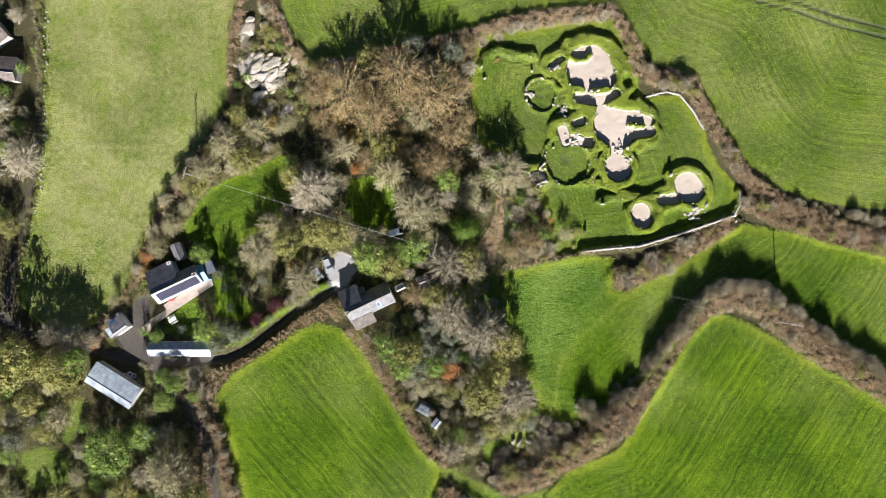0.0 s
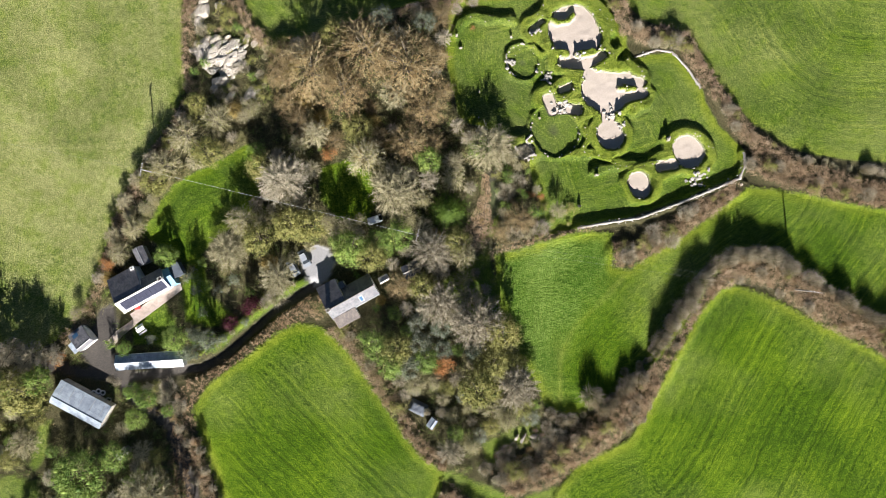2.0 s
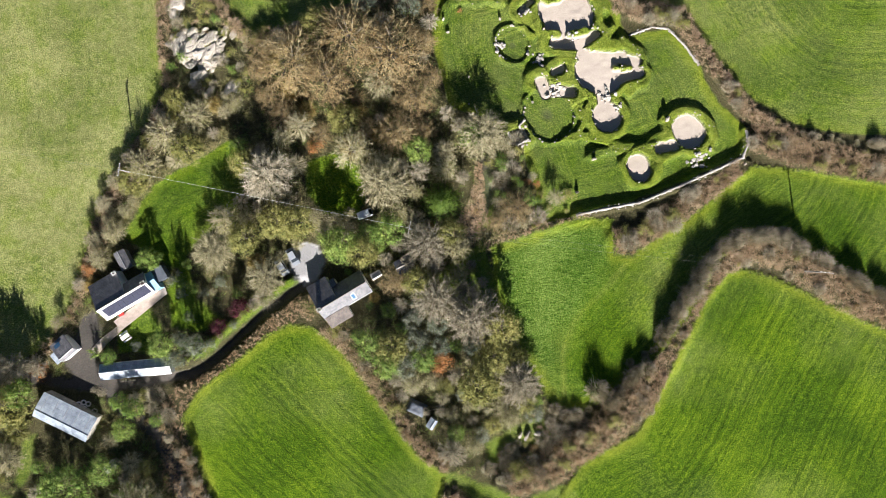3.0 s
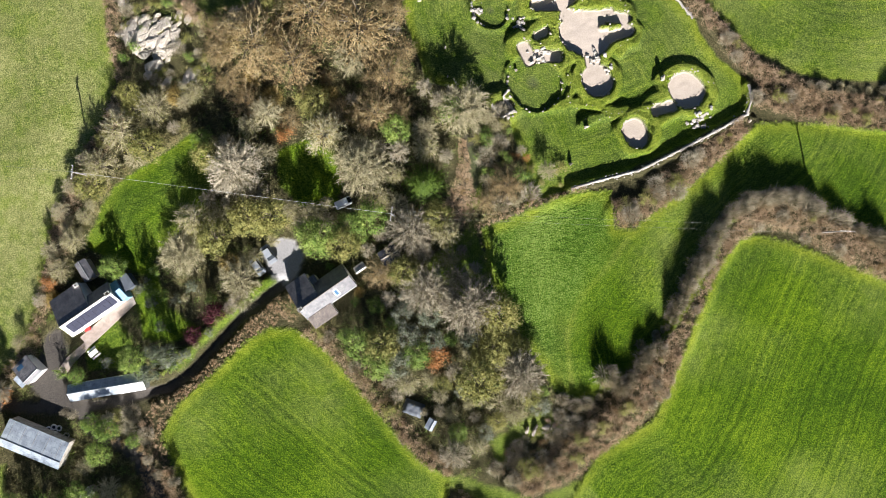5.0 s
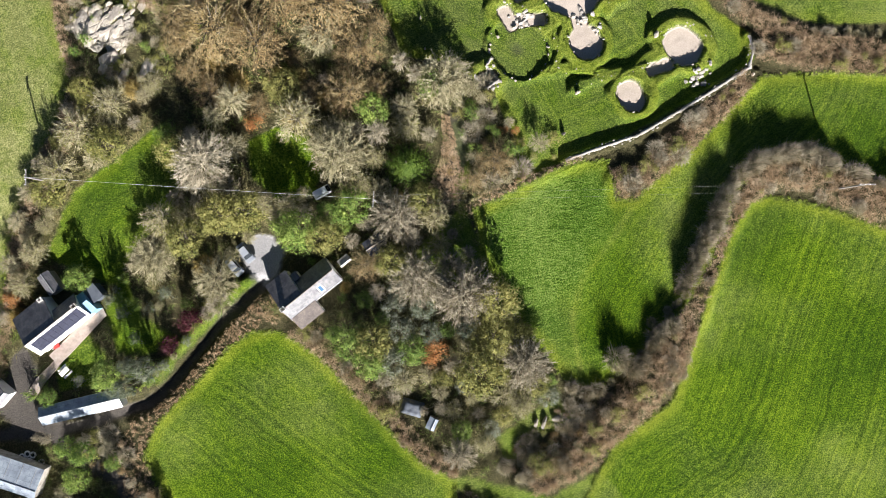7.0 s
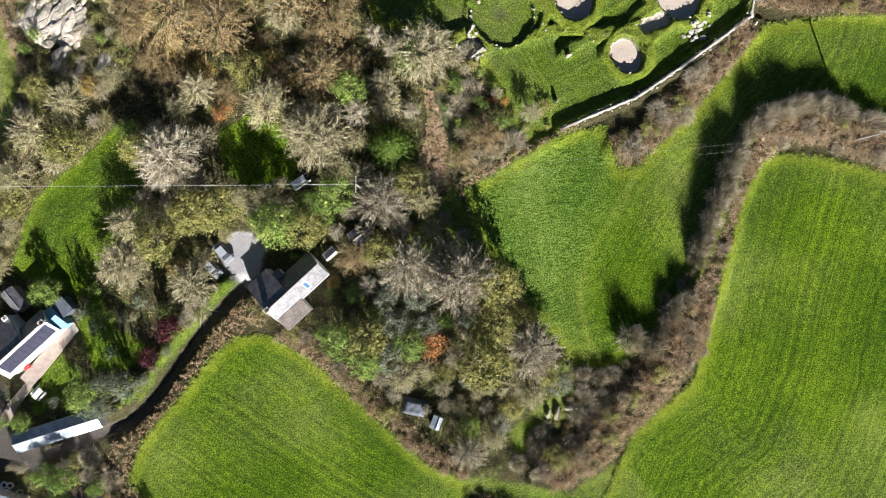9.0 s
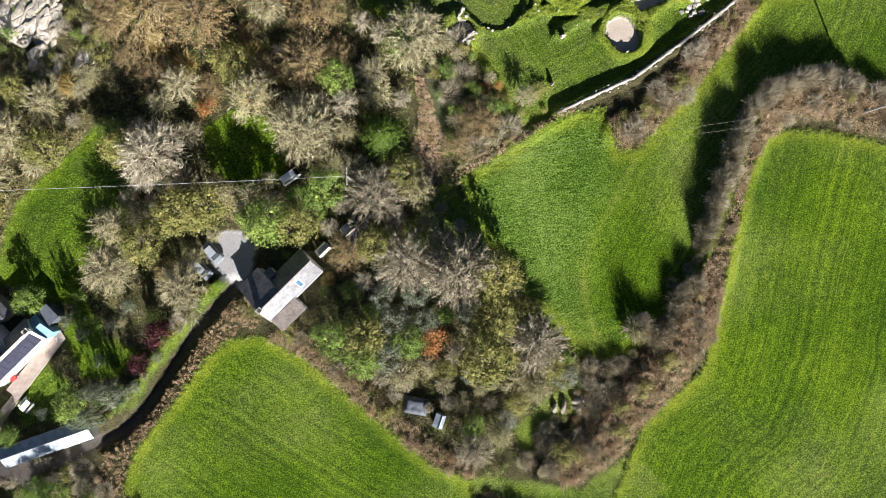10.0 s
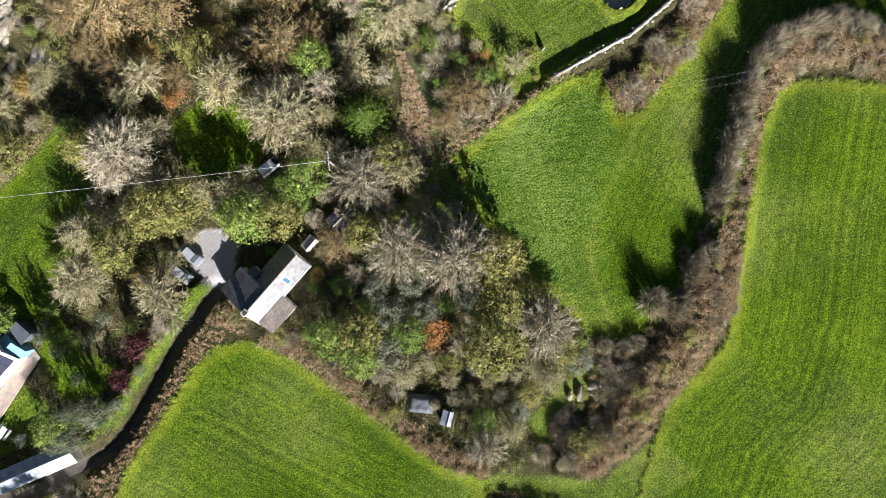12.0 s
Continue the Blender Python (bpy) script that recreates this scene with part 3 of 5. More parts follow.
def tube(bm, p, q, r0, r1, sides=6):
    p, q = Vector(p), Vector(q)
    d = (q - p).normalized()
    s = d.orthogonal().normalized()
    t = d.cross(s)
    rings = []
    for c, r in ((p, r0), (q, r1)):
        rings.append([bm.verts.new(c + r * (s * math.cos(2 * math.pi * k / sides) + t * math.sin(2 * math.pi * k / sides))) for k in range(sides)])
    for k in range(sides):
        j = (k + 1) % sides
        bm.faces.new((rings[0][k], rings[0][j], rings[1][j], rings[1][k]))
    bm.faces.new(rings[0][::-1])
    bm.faces.new(rings[1])
    return bm


def place(u, v, h, turn=0.0, lift=0.0):
    x, y = at(u, v, h)
    return pose(x, y, max(level(x, y), 0.0) + lift - 0.02, 0, 0, turn)


# ---- cottages ----
def roof_slope(root, name, x0, x1, y_ridge, z_ridge, y_eave, z_eave, mat, label=""):
    return part(name, slab(bmesh.new(), [(x0, y_ridge, z_ridge), (x1, y_ridge, z_ridge), (x1, y_eave, z_eave), (x0, y_eave, z_eave)], 0.14), mat, root, label)


def cottage(m, label, length, south, north, wing, wing_depth, ridge, mat_roof, mat_wall=None):
    """A low cottage: ridge along x, a slope to the south, a shorter one to the north and a deep catslide wing at its west end."""
    root = thing("cottage", m, label, "house")
    wall = mat_wall or M_WHITE
    pitch = 0.85
    zs, zn, zw = ridge - south * pitch, ridge - north * pitch, ridge - wing_depth * 0.42
    part("wall", prism([(-south + 0.25, -0.3), (-south + 0.25, zs), (-0.02, ridge - 0.16), (north - 0.25, zn), (north - 0.25, -0.3)], wing, length - 0.15), wall, root, "whitewashed rubble wall")
    part("wing_wall", prism([(-south + 0.25, -0.3), (-south + 0.25, zs), (-0.02, ridge - 0.16), (wing_depth - 0.25, zw), (wing_depth - 0.25, -0.3)], 0.15, wing - 0.003), wall, root)
    roof_slope(root, "south_roof", 0, length, 0.0, ridge, -south, zs, mat_roof)
    roof_slope(root, "north_roof", wing + 0.004, length, 0.005, ridge - 0.004, north, zn, mat_roof)
    roof_slope(root, "wing_roof", 0, wing, 0.005, ridge - 0.004, wing_depth, zw, mat_roof)
    bm = bmesh.new()
    tube(bm, (-0.02, 0, ridge + 0.0), (length + 0.02, 0, ridge + 0.0), 0.09, 0.09, 8)
    part("ridge_tiles", bm, M_SLATE_BROWN, root)
    bm = bmesh.new()
    tube(bm, (0, -south - 0.06, zs - 0.1), (length, -south - 0.06, zs - 0.1), 0.06, 0.06)
    part("gutter", bm, M_METAL, root, "grey metal gutter")
    part("verge", boxes((length, length + 0.10, -0.10, 0.10, ridge - 0.3, ridge + 0.05)), M_WHITE, root)
    return root


def chimney(root, x, y, z, h=0.9):
    c = part("chimney", boxes((x - 0.35, x + 0.35, y - 0.28, y + 0.28, z - 0.6, z + h), (x - 0.42, x + 0.42, y - 0.35, y + 0.35, z + h - 0.12, z + h + 0.0)), M_WHITE, root, "rendered chimney stack")
    bm = bmesh.new()
    tube(bm, (x, y, z + h), (x, y, z + h + 0.3), 0.13, 0.11, 8)
    part("chimney_pot", bm, M_SLATE_BROWN, c)


def skylight(root, x0, x1, y0, y1, ridge, pitch=0.85):
    f = lambda y: ridge + y * pitch + 0.05
    w = part("skylight", slab(bmesh.new(), [(x0, y0, f(y0)), (x1, y0, f(y0)), (x1, y1, f(y1)), (x0, y1, f(y1))], 0.12), M_METAL, root, "roof window with blue reflection")
    e = 0.08
    part("pane", slab(bmesh.new(), [(x0 + e, y0 + e, f(y0 + e) + 0.02), (x1 - e, y0 + e, f(y0 + e) + 0.02), (x1 - e, y1 - e, f(y1 - e) + 0.02), (x0 + e, y1 - e, f(y1 - e) + 0.02)], 0.03), M_SKYGLASS, w)


# the cottage with solar panels
xa, ya = at(267, 522, 4.2)
house_a = cottage(pose(xa, ya, 0, 0, 0, 25), "whitewashed cottage with dark slate roof and a row of solar panels", 10.4, 2.2, 2.1, 6.0, 5.0, 4.4, M_SLATE)
chimney(house_a, 5.6, 4.6, 2.2, 0.7)
chimney(house_a, 10.0, 0.0, 4.0, 0.8)
for k in range(9):
    x0 = 0.8 + k * 1.02
    f = lambda y: 4.4 + y * 0.85 + 0.09
    p = part("solar_panel", slab(bmesh.new(), [(x0, -0.42, f(-0.42)), (x0 + 0.99, -0.42, f(-0.42)), (x0 + 0.99, -1.9, f(-1.9)), (x0, -1.9, f(-1.9))], 0.05), M_PANEL, house_a, "black-framed dark solar panel")
    part("glass_face", slab(bmesh.new(), [(x0 + 0.04, -0.45, f(-0.45) + 0.012), (x0 + 0.94, -0.45, f(-0.45) + 0.012), (x0 + 0.94, -1.87, f(-1.87) + 0.012), (x0 + 0.04, -1.87, f(-1.87) + 0.012)], 0.01), M_PANEL, p)
part("conservatory", prism([(-2.0, -0.2), (-2.0, 2.3), (-0.1, 3.2), (1.6, 2.3), (1.6, -0.2)], 10.26, 11.6), M_BLUE, house_a, "pale blue lean-to at the gable end")
part("porch", boxes((11.61, 13.6, -0.9, 1.5, -0.2, 2.2), (11.61, 13.7, -1.0, 1.6, 2.2, 2.32)), M_TARP, house_a, "flat grey porch roof")

# the cottage by the drive
xb, yb = -20.1, -13.4
house_b = cottage(pose(xb, yb, 0, 0, 0, 25.3), "cottage with dark slate roof beside a gravel drive", 10.3, 2.1, 2.5, 4.1, 4.8, 4.2, M_SLATE)
chimney(house_b, 0.4, 0.0, 4.0, 0.6)
skylight(house_b, 6.5, 7.3, -1.7, -0.6, 4.2)
part("lean_to", prism([(-4.1, -0.2), (-4.1, 1.9), (-2.05, 2.5), (-2.05, -0.2)], 0.3, 4.7), M_WHITE, house_b)
part("lean_to_roof", slab(bmesh.new(), [(0.15, -2.0, 2.62), (4.85, -2.0, 2.62), (4.85, -4.25, 1.98), (0.15, -4.25, 1.98)], 0.1), M_SLATE_BROWN, house_b, "brown weathered lean-to roof")
part("notch_roof", slab(bmesh.new(), [(4.12, 2.4, 2.62), (5.3, 2.4, 2.62), (5.3, 3.7, 2.3), (4.12, 3.7, 2.3)], 0.1), M_SLATE, house_b)
part("notch_wall", boxes((4.13, 5.15, 2.42, 3.6, -0.2, 2.25)), M_WHITE, house_b)


def shed(m, label, length, width, eave, rise, mat_roof, mat_wall, offset=0.5, category="shed", name="shed"):
    """A small gabled building; offset: where the ridge lies across it."""
    root = thing(name, m, label, category)
    y0, y1, yr = -width / 2, width / 2, -width / 2 + width * offset
    part("wall", prism([(y0 + 0.12, -0.2), (y0 + 0.12, eave), (yr, eave + rise - 0.06), (y1 - 0.12, eave), (y1 - 0.12, -0.2)], -length / 2 + 0.12, length / 2 - 0.12), mat_wall, root)
    roof_slope(root, "south_roof", -length / 2, length / 2, yr, eave + rise + 0.06, y0, eave + 0.05, mat_roof)
    roof_slope(root, "north_roof", -length / 2, length / 2, yr + 0.004, eave + rise + 0.056, y1, eave + 0.05, mat_roof)
    bm = bmesh.new()
    tube(bm, (-length / 2, yr, eave + rise + 0.07), (length / 2, yr, eave + rise + 0.07), 0.08, 0.08, 8)
    part("ridge_cap", bm, M_METAL, root)
    return root


barn = shed(place(196, 684, 3.4, -32), "long grey barn with a fibre-cement roof under trees", 11.0, 5.0, 2.4, 0.5, M_SHEET, M_STONE, 0.3, "barn", "barn")
for k in range(5):
    bm = bmesh.new()
    x = -4.4 + k * 2.2
    tube(bm, (x, -0.98, 2.97), (x, 2.5, 2.47), 0.03, 0.03, 5)
    part("roof_batten", bm, M_METAL, barn)
garage = shed(place(206, 575, 2.6, 36), "small pale-roofed outbuilding with a glazed panel", 3.4, 3.9, 2.1, 0.7, M_SLATE, M_WHITE, 0.16)
part("roof_light", slab(bmesh.new(), [(-0.9, 0.6, 2.78), (0.3, 0.6, 2.78), (0.3, 1.4, 2.5), (-0.9, 1.4, 2.5)], 0.05), M_SKYGLASS, garage)
part("annex_roof", slab(bmesh.new(), [(-2.9, -1.6, 2.0), (-1.72, -1.6, 2.15), (-1.72, 0.6, 2.15), (-2.9, 0.6, 2.0)], 0.08), M_SHEET, garage)
stable = shed(place(316, 619, 2.6, 0), "long low white-roofed shed along the lane", 13.2, 3.0, 2.0, 0.75, M_SHEET, M_WHITE, 0.5)
# White plate painting the bright sunlit end of the south slope.
part("roof_patch", slab(bmesh.new(), [(2.2, -0.05, 2.87), (6.62, -0.05, 2.87), (6.62, -1.55, 2.12), (2.2, -1.55, 2.12)], 0.04), M_WHITE, stable, "white patch for the sunlit end of the roof")
shed(place(-10, 118, 3.4, -4), "brown-roofed house by the western track", 8.0, 5.0, 2.4, 1.1, M_SLATE_BROWN, M_STONE, 0.3, "house", "cottage")
shed(place(-28, 58, 3.4, 38), "dark slate outhouse by the western track", 6.5, 6.0, 2.2, 0.9, M_SLATE_BROWN, M_STONE, 0.5, "house", "cottage")
shed(place(-8, 185, 2.4, 20), "pale garden shed by the western track", 3.0, 2.4, 2.0, 0.5, M_SHEET, M_WHITE)
shed(place(708, 509, 2.4, 25), "tiny white-roofed privy beside the cottage", 2.0, 1.3, 1.9, 0.4, M_SLATE_PALE, M_WHITE, 0.2)
shed(place(772, 751, 2.2, 52), "small weathered garden shed among shrubs", 2.0, 1.5, 1.7, 0.3, M_SHEET, M_WOOD, 0.35)
shed(place(262, 768, 2.2, 40), "half-hidden garden hut under trees", 2.4, 1.6, 1.8, 0.4, M_SLATE_PALE, M_WOOD, 0.3)
shed(place(754, 498, 2.4, 20), "shelter under the trees, its roof coloured dark for shade", 3.4, 2.8, 1.9, 0.3, M_SHADED_ROOF, M_WOOD)
shed(place(313, 446, 2.4, -68), "dark garden shed at the lawn's edge", 3.6, 2.2, 1.9, 0.5, M_SLATE, M_WOOD)

# tarpaulin-covered frame near the small shed
root = thing("covered_frame", place(750, 724, 1.0, -30), "grey-blue tarpaulin over a low frame", "tarpaulin")
bm = bmesh.new()
bmesh.ops.create_grid(bm, x_segments=14, y_segments=10, size=0.5)
for v in bm.verts:
    ex = min(1.0, (0.5 - max(abs(v.co.x), abs(v.co.y))) * 6)
    v.co = Vector((v.co.x * 3.6, v.co.y * 2.6, 0.1 + 0.9 * ex + 0.12 * noise.noise(v.co * 6)))
part("sheet", bm, M_TARP, root, smooth=True)

# ---- gravel drive, yard slabs ----
def paved(name, poly, mat, label, z=0.03):
    bm = bmesh.new()
    slab(bm, [(x, y, level(x, y) * 0.3 + z) for x, y in poly], 0.4)
    ob = part(name, bm, mat, None)
    tagged(ob, label, "paving", kind="structure")


paved("patio", PATIO, M_PAVING, "pinkish paved terrace in front of the cottage", 0.22)
paved("yard_path", outline(252, 580, 266, 566, 300, 545, 306, 552, 275, 575, 258, 592), M_PAVING, "worn paved garden path", 0.2)


# ---- vehicles and garden things ----
def car(m, label, paint, length=4.2, width=1.75, height=1.5, van=False):
    root = thing("van" if van else "car", m, label, "van" if van else "car")
    l, w = length / 2, width / 2
    bm = boxes((-l, l, -w, w, 0.3, 0.92), bevel=0.12)
    part("body", bm, paint, root)
    bm = bmesh.new()
    front, back = (0.9, -l + 0.15) if van else (0.45, -l + 0.55)
    low = [(back - 0.1, -w + 0.1), (front + 0.6, -w + 0.1), (front + 0.6, w - 0.1), (back - 0.1, w - 0.1)]
    top = [(back + 0.2, -w + 0.25), (front, -w + 0.25), (front, w - 0.25), (back + 0.2, w - 0.25)]
    a = [bm.verts.new((x, y, 0.9)) for x, y in low]
    b = [bm.verts.new((x, y, height - 0.06)) for x, y in top]
    bm.faces.new(b)
    for k in range(4):
        j = (k + 1) % 4
        bm.faces.new((a[k], a[j], b[j], b[k]))
    part("cabin" if van else "window_glass", bm, paint if van else M_GLASS, root, "" if van else "dark tinted glass")
    if van:
        part("windscreen", slab(bmesh.new(), [(front + 0.08, -w + 0.28, height - 0.12), (front + 0.08, w - 0.28, height - 0.12), (front + 0.58, w - 0.2, 0.98), (front + 0.58, -w + 0.2, 0.98)], 0.03), M_GLASS, root, "dark sloping windscreen")
    part("roof", boxes((back + 0.15, front + 0.02, -w + 0.22, w - 0.22, height - 0.07, height), bevel=0.03), paint, root)
    for sx in (-1, 1):
        for sy in (-1, 1):
            bm = bmesh.new()
            tube(bm, (sx * l * 0.62, sy * w - sy * 0.2, 0.33), (sx * l * 0.62, sy * w + sy * 0.02, 0.33), 0.33, 0.33, 14)
            wheel = part("wheel", bm, M_RUBBER, root)
            bm = bmesh.new()
            tube(bm, (sx * l * 0.62, sy * w + sy * 0.02, 0.33), (sx * l * 0.62, sy * w + sy * 0.035, 0.33), 0.2, 0.19, 12)
            part("rim", bm, M_METAL, wheel)
    for sy in (-1, 1):
        part("headlight", boxes((l - 0.12, l + 0.01, sy * (w - 0.3) - 0.16, sy * (w - 0.3) + 0.16, 0.62, 0.78), bevel=0.03), M_METAL, root)
    return root


car(place(561, 482, 1.3, -62, 0.12), "pale hatchback parked on the gravel drive", M_CARGREY, 3.3, 1.5, 1.42)
car(place(580, 467, 1.3, -66, 0.12), "silver car parked on the gravel drive", M_CARGREY, 3.4, 1.55, 1.42)
car(place(699, 411, 1.6, 15, 0.0), "white van parked among bare trees", M_CARWHITE, 2.9, 1.45, 1.9, van=True)

# white garden table with benches
root = thing("garden_table", place(305, 566, 0.7, 30), "white garden table and two benches on the lawn", "table")
part("tabletop", boxes((-0.85, 0.85, -0.4, 0.4, 0.70, 0.75)), M_WHITE, root)
for s in (-1, 1):
    part("bench", boxes((-0.85, 0.85, s * 0.75 - 0.15, s * 0.75 + 0.15, 0.40, 0.44)), M_WHITE, root)
    part("leg", boxes((s * 0.65 - 0.05, s * 0.65 + 0.05, -0.8, 0.8, 0.34, 0.40), (s * 0.65 - 0.05, s * 0.65 + 0.05, -0.35, -0.27, -0.05, 0.7), (s * 0.65 - 0.05, s * 0.65 + 0.05, 0.27, 0.35, -0.05, 0.7)), M_WOOD, root)

# a red wheelbarrow tray on the terrace
root = thing("wheelbarrow", place(303, 530, 0.6, 10, 0.2), "red wheelbarrow standing on the terrace", "wheelbarrow")
bm = bmesh.new()
slab(bm, [(-0.5, -0.35, 0.55), (0.5, -0.3, 0.62), (0.5, 0.3, 0.62), (-0.5, 0.35, 0.55)], 0.25)
part("tray", bm, M_RED, root)
bm = bmesh.new()
tube(bm, (0.6, -0.05, 0.18), (0.6, 0.05, 0.18), 0.18, 0.18, 12)
part("wheel", bm, M_RUBBER, root)
for s in (-1, 1):
    bm = bmesh.new()
    tube(bm, (0.6, s * 0.07, 0.2), (-1.0, s * 0.3, 0.5), 0.02, 0.02)
    tube(bm, (-0.45, s * 0.22, 0.4), (-0.45, s * 0.22, -0.02), 0.02, 0.02)
    part("handle", bm, M_METAL, root)


def ring(name, m, r, tubr, mat, label, group):
    root = thing(name, m, label, name, group)
    bm = bmesh.new()
    n, k = 18, 8
    vs = [[bm.verts.new(((r + tubr * math.cos(b)) * math.cos(a), (r + tubr * math.cos(b)) * math.sin(a), tubr + tubr * math.sin(b))) for b in [2 * math.pi * j / k for j in range(k)]] for a in [2 * math.pi * i / n for i in range(n)]]
    for i in range(n):
        for j in range(k):
            bm.faces.new((vs[i][j], vs[(i + 1) % n][j], vs[(i + 1) % n][(j + 1) % k], vs[i][(j + 1) % k]))
    part("rim", bm, mat, root, smooth=True)
    bm = bmesh.new()
    tube(bm, (0, 0, 0.01), (0, 0, tubr * 1.1), r, r, 16)
    part("soil", bm, M_RUBBER, root, "dark soil filling")
    return root


tub = ring("planter", place(221, 665, 0.4), 0.42, 0.14, M_WHITE, "round white planter filled with dark soil", "planters by the barn")
for u, v in ((229, 663), (236, 666), (229, 673), (245, 678)):
    copy_thing(tub, place(u, v, 0.4))


# ---- poles and wires ----
def power_pole(x, y, height, turn, label):
    root = thing("power_pole", pose(x, y, level(x, y) - 0.1, 0, 0, turn), label, "power pole", "power poles")
    bm = bmesh.new()
    tube(bm, (0, 0, -0.2), (0, 0, height), 0.16, 0.11, 10)
    part("pole", bm, M_POLE, root)
    part("crossarm", boxes((-1.2, 1.2, -0.07, 0.07, height - 0.45, height - 0.3)), M_POLE, root)
    for s in (-1.1, -0.35, 0.35, 1.1):
        bm = bmesh.new()
        tube(bm, (s, 0, height - 0.3), (s, 0, height - 0.08), 0.05, 0.06, 8)
        part("insulator", bm, M_WHITE, root)
    return root, height


PH = 8.2
pole_w = at(325, 306, PH)
pole_c = at(769, 442, PH)
pole_e = at(1407, 575, PH)
power_pole(*pole_w, PH, 76, "weathered wooden power pole in the field hedge")
power_pole(*pole_c, PH, 72, "weathered wooden power pole among bare trees")
power_pole(*pole_e, PH, -14, "wooden power pole with crossarm in the bracken hedge")


def wire(p, q, sag, r, label):
    bm = bmesh.new()
    pts = [Vector(p).lerp(Vector(q), k / 24) - Vector((0, 0, sag * 4 * (k / 24) * (1 - k / 24))) for k in range(25)]
    side = (pts[-1] - pts[0]).cross(Vector((0, 0, 1))).normalized() * r
    rings = [[bm.verts.new(c + d) for d in (side, Vector((0, 0, r)), -side, Vector((0, 0, -r)))] for c in pts]
    for a, b in zip(rings[:-1], rings[1:]):
        for k in range(4):
            bm.faces.new((a[k], a[(k + 1) % 4], b[(k + 1) % 4], b[k]))
    bm.faces.new(rings[0][::-1])
    bm.faces.new(rings[-1])
    ob = part("power_line", bm, M_WIRE if r > 0.015 else M_WIRE_DARK, None)
    tagged(ob, label, "cable", "overhead wires")


wire((*pole_w, PH - 0.05), (*pole_c, PH - 0.05), 0.9, 0.016, "pale overhead cable between two wooden poles")
for s in (-0.5, 0.5):
    wire((pole_c[0] + 0.25 * s, pole_c[1] + s, PH - 0.1), (pole_e[0] + 0.25 * s, pole_e[1] + s, PH - 0.1), 1.0, 0.008, "thin overhead wire crossing the pasture")
far_w = at(-120, 190, PH)
wire((pole_w[0], pole_w[1], PH - 0.1), (far_w[0], far_w[1], PH), 1.0, 0.012, "thin overhead wire crossing the pale pasture")


# ---- plants ----
def spikes(base, tip, width):
    """Thin three-sided twigs from base to tip."""
    n = len(base)
    d = tip - base
    d /= np.linalg.norm(d, axis=1, keepdims=True) + 1e-9
    ref = np.where(np.abs(d[:, 2:3]) > 0.9, np.array([[1.0, 0, 0]]), np.array([[0, 0, 1.0]]))
    s = np.cross(d, ref)
    s /= np.linalg.norm(s, axis=1, keepdims=True) + 1e-9
    t = np.cross(d, s)
    w = np.reshape(width, (-1, 1))
    v = np.stack([base + w * s, base + w * (-0.5 * s + 0.866 * t), base + w * (-0.5 * s - 0.866 * t), tip], 1).reshape(-1, 3)
    o = np.arange(n)[:, None] * 4
    f = np.stack([o + [0, 1, 3], o + [1, 2, 3], o + [2, 0, 3]], 1).reshape(-1, 3)
    return v, f


def slivers(base, tip, width):
    """Hair-fine twigs, one tapering triangle each."""
    n = len(base)
    d = tip - base
    s = np.cross(d, rng.normal(size=(n, 3)))
    s /= np.linalg.norm(s, axis=1, keepdims=True) + 1e-9
    w = np.reshape(width, (-1, 1))
    v = np.stack([base + w * s, base - w * s, tip], 1).reshape(-1, 3)
    return v, np.arange(3 * n).reshape(-1, 3)


def leaves(centre, size, aspect=0.6, up=0.35, facing=None):
    """Kite-shaped leaves, two triangles each; facing: the way they roughly look."""
    n = len(centre)
    a = rng.normal(size=(n, 3))
    a /= np.linalg.norm(a, axis=1, keepdims=True)
    nrm = rng.normal(size=(n, 3)) * (1.0 if facing is None else 0.55) + np.array([0, 0, up * 2])
    if facing is not None:
        nrm = nrm + facing * 1.3
        a = np.cross(nrm, a)
        a /= np.linalg.norm(a, axis=1, keepdims=True) + 1e-9
    b = np.cross(nrm, a)
    b /= np.linalg.norm(b, axis=1, keepdims=True) + 1e-9
    sz = np.reshape(size, (-1, 1))
    v = np.stack([centre + a * sz, centre + b * sz * aspect, centre - a * sz, centre - b * sz * aspect], 1).reshape(-1, 3)
    o = np.arange(n)[:, None] * 4
    f = np.stack([o + [0, 1, 2], o + [0, 2, 3]], 1).reshape(-1, 3)
    return v, f


def hearts(centre, radius):
    """The dense inner mass of each leaf clump: a rough twenty-sided lump."""
    bm = bmesh.new()
    bmesh.ops.create_icosphere(bm, subdivisions=1, radius=1.0)
    unit = np.array([v.co for v in bm.verts])
    tri = np.array([[v.index for v in f.verts] for f in bm.faces])
    bm.free()
    n, m = len(centre), len(unit)
    shape = unit[None] * rng.uniform(0.7, 1.15, (n, m, 1)) * np.reshape(radius, (-1, 1, 1)) * np.array([1, 1, 0.85])
    return (centre[:, None] + shape).reshape(-1, 3), (tri[None] + np.arange(n)[:, None, None] * m).reshape(-1, 3)


def joined(*bits):
    vs, fs, k = [], [], 0
    for v, f in bits:
        vs.append(v)
        fs.append(f + k)
        k += len(v)
    return np.concatenate(vs), np.concatenate(fs)


def mesh_part(name, geo, mat, parent, label=""):
    me = mesh_of(name, *geo)
    me.materials.append(mat)
    ob = new(name, me)
    ob.parent = parent
    if label:
        ob["label"] = label
    return ob


def dome(n, low=-0.15):
    """Random directions over an upper dome."""
    z = rng.uniform(low, 1, n)
    a = rng.uniform(0, 2 * np.pi, n)
    r = np.sqrt(np.maximum(0, 1 - z * z))
    return np.stack([r * np.cos(a), r * np.sin(a), z], 1)


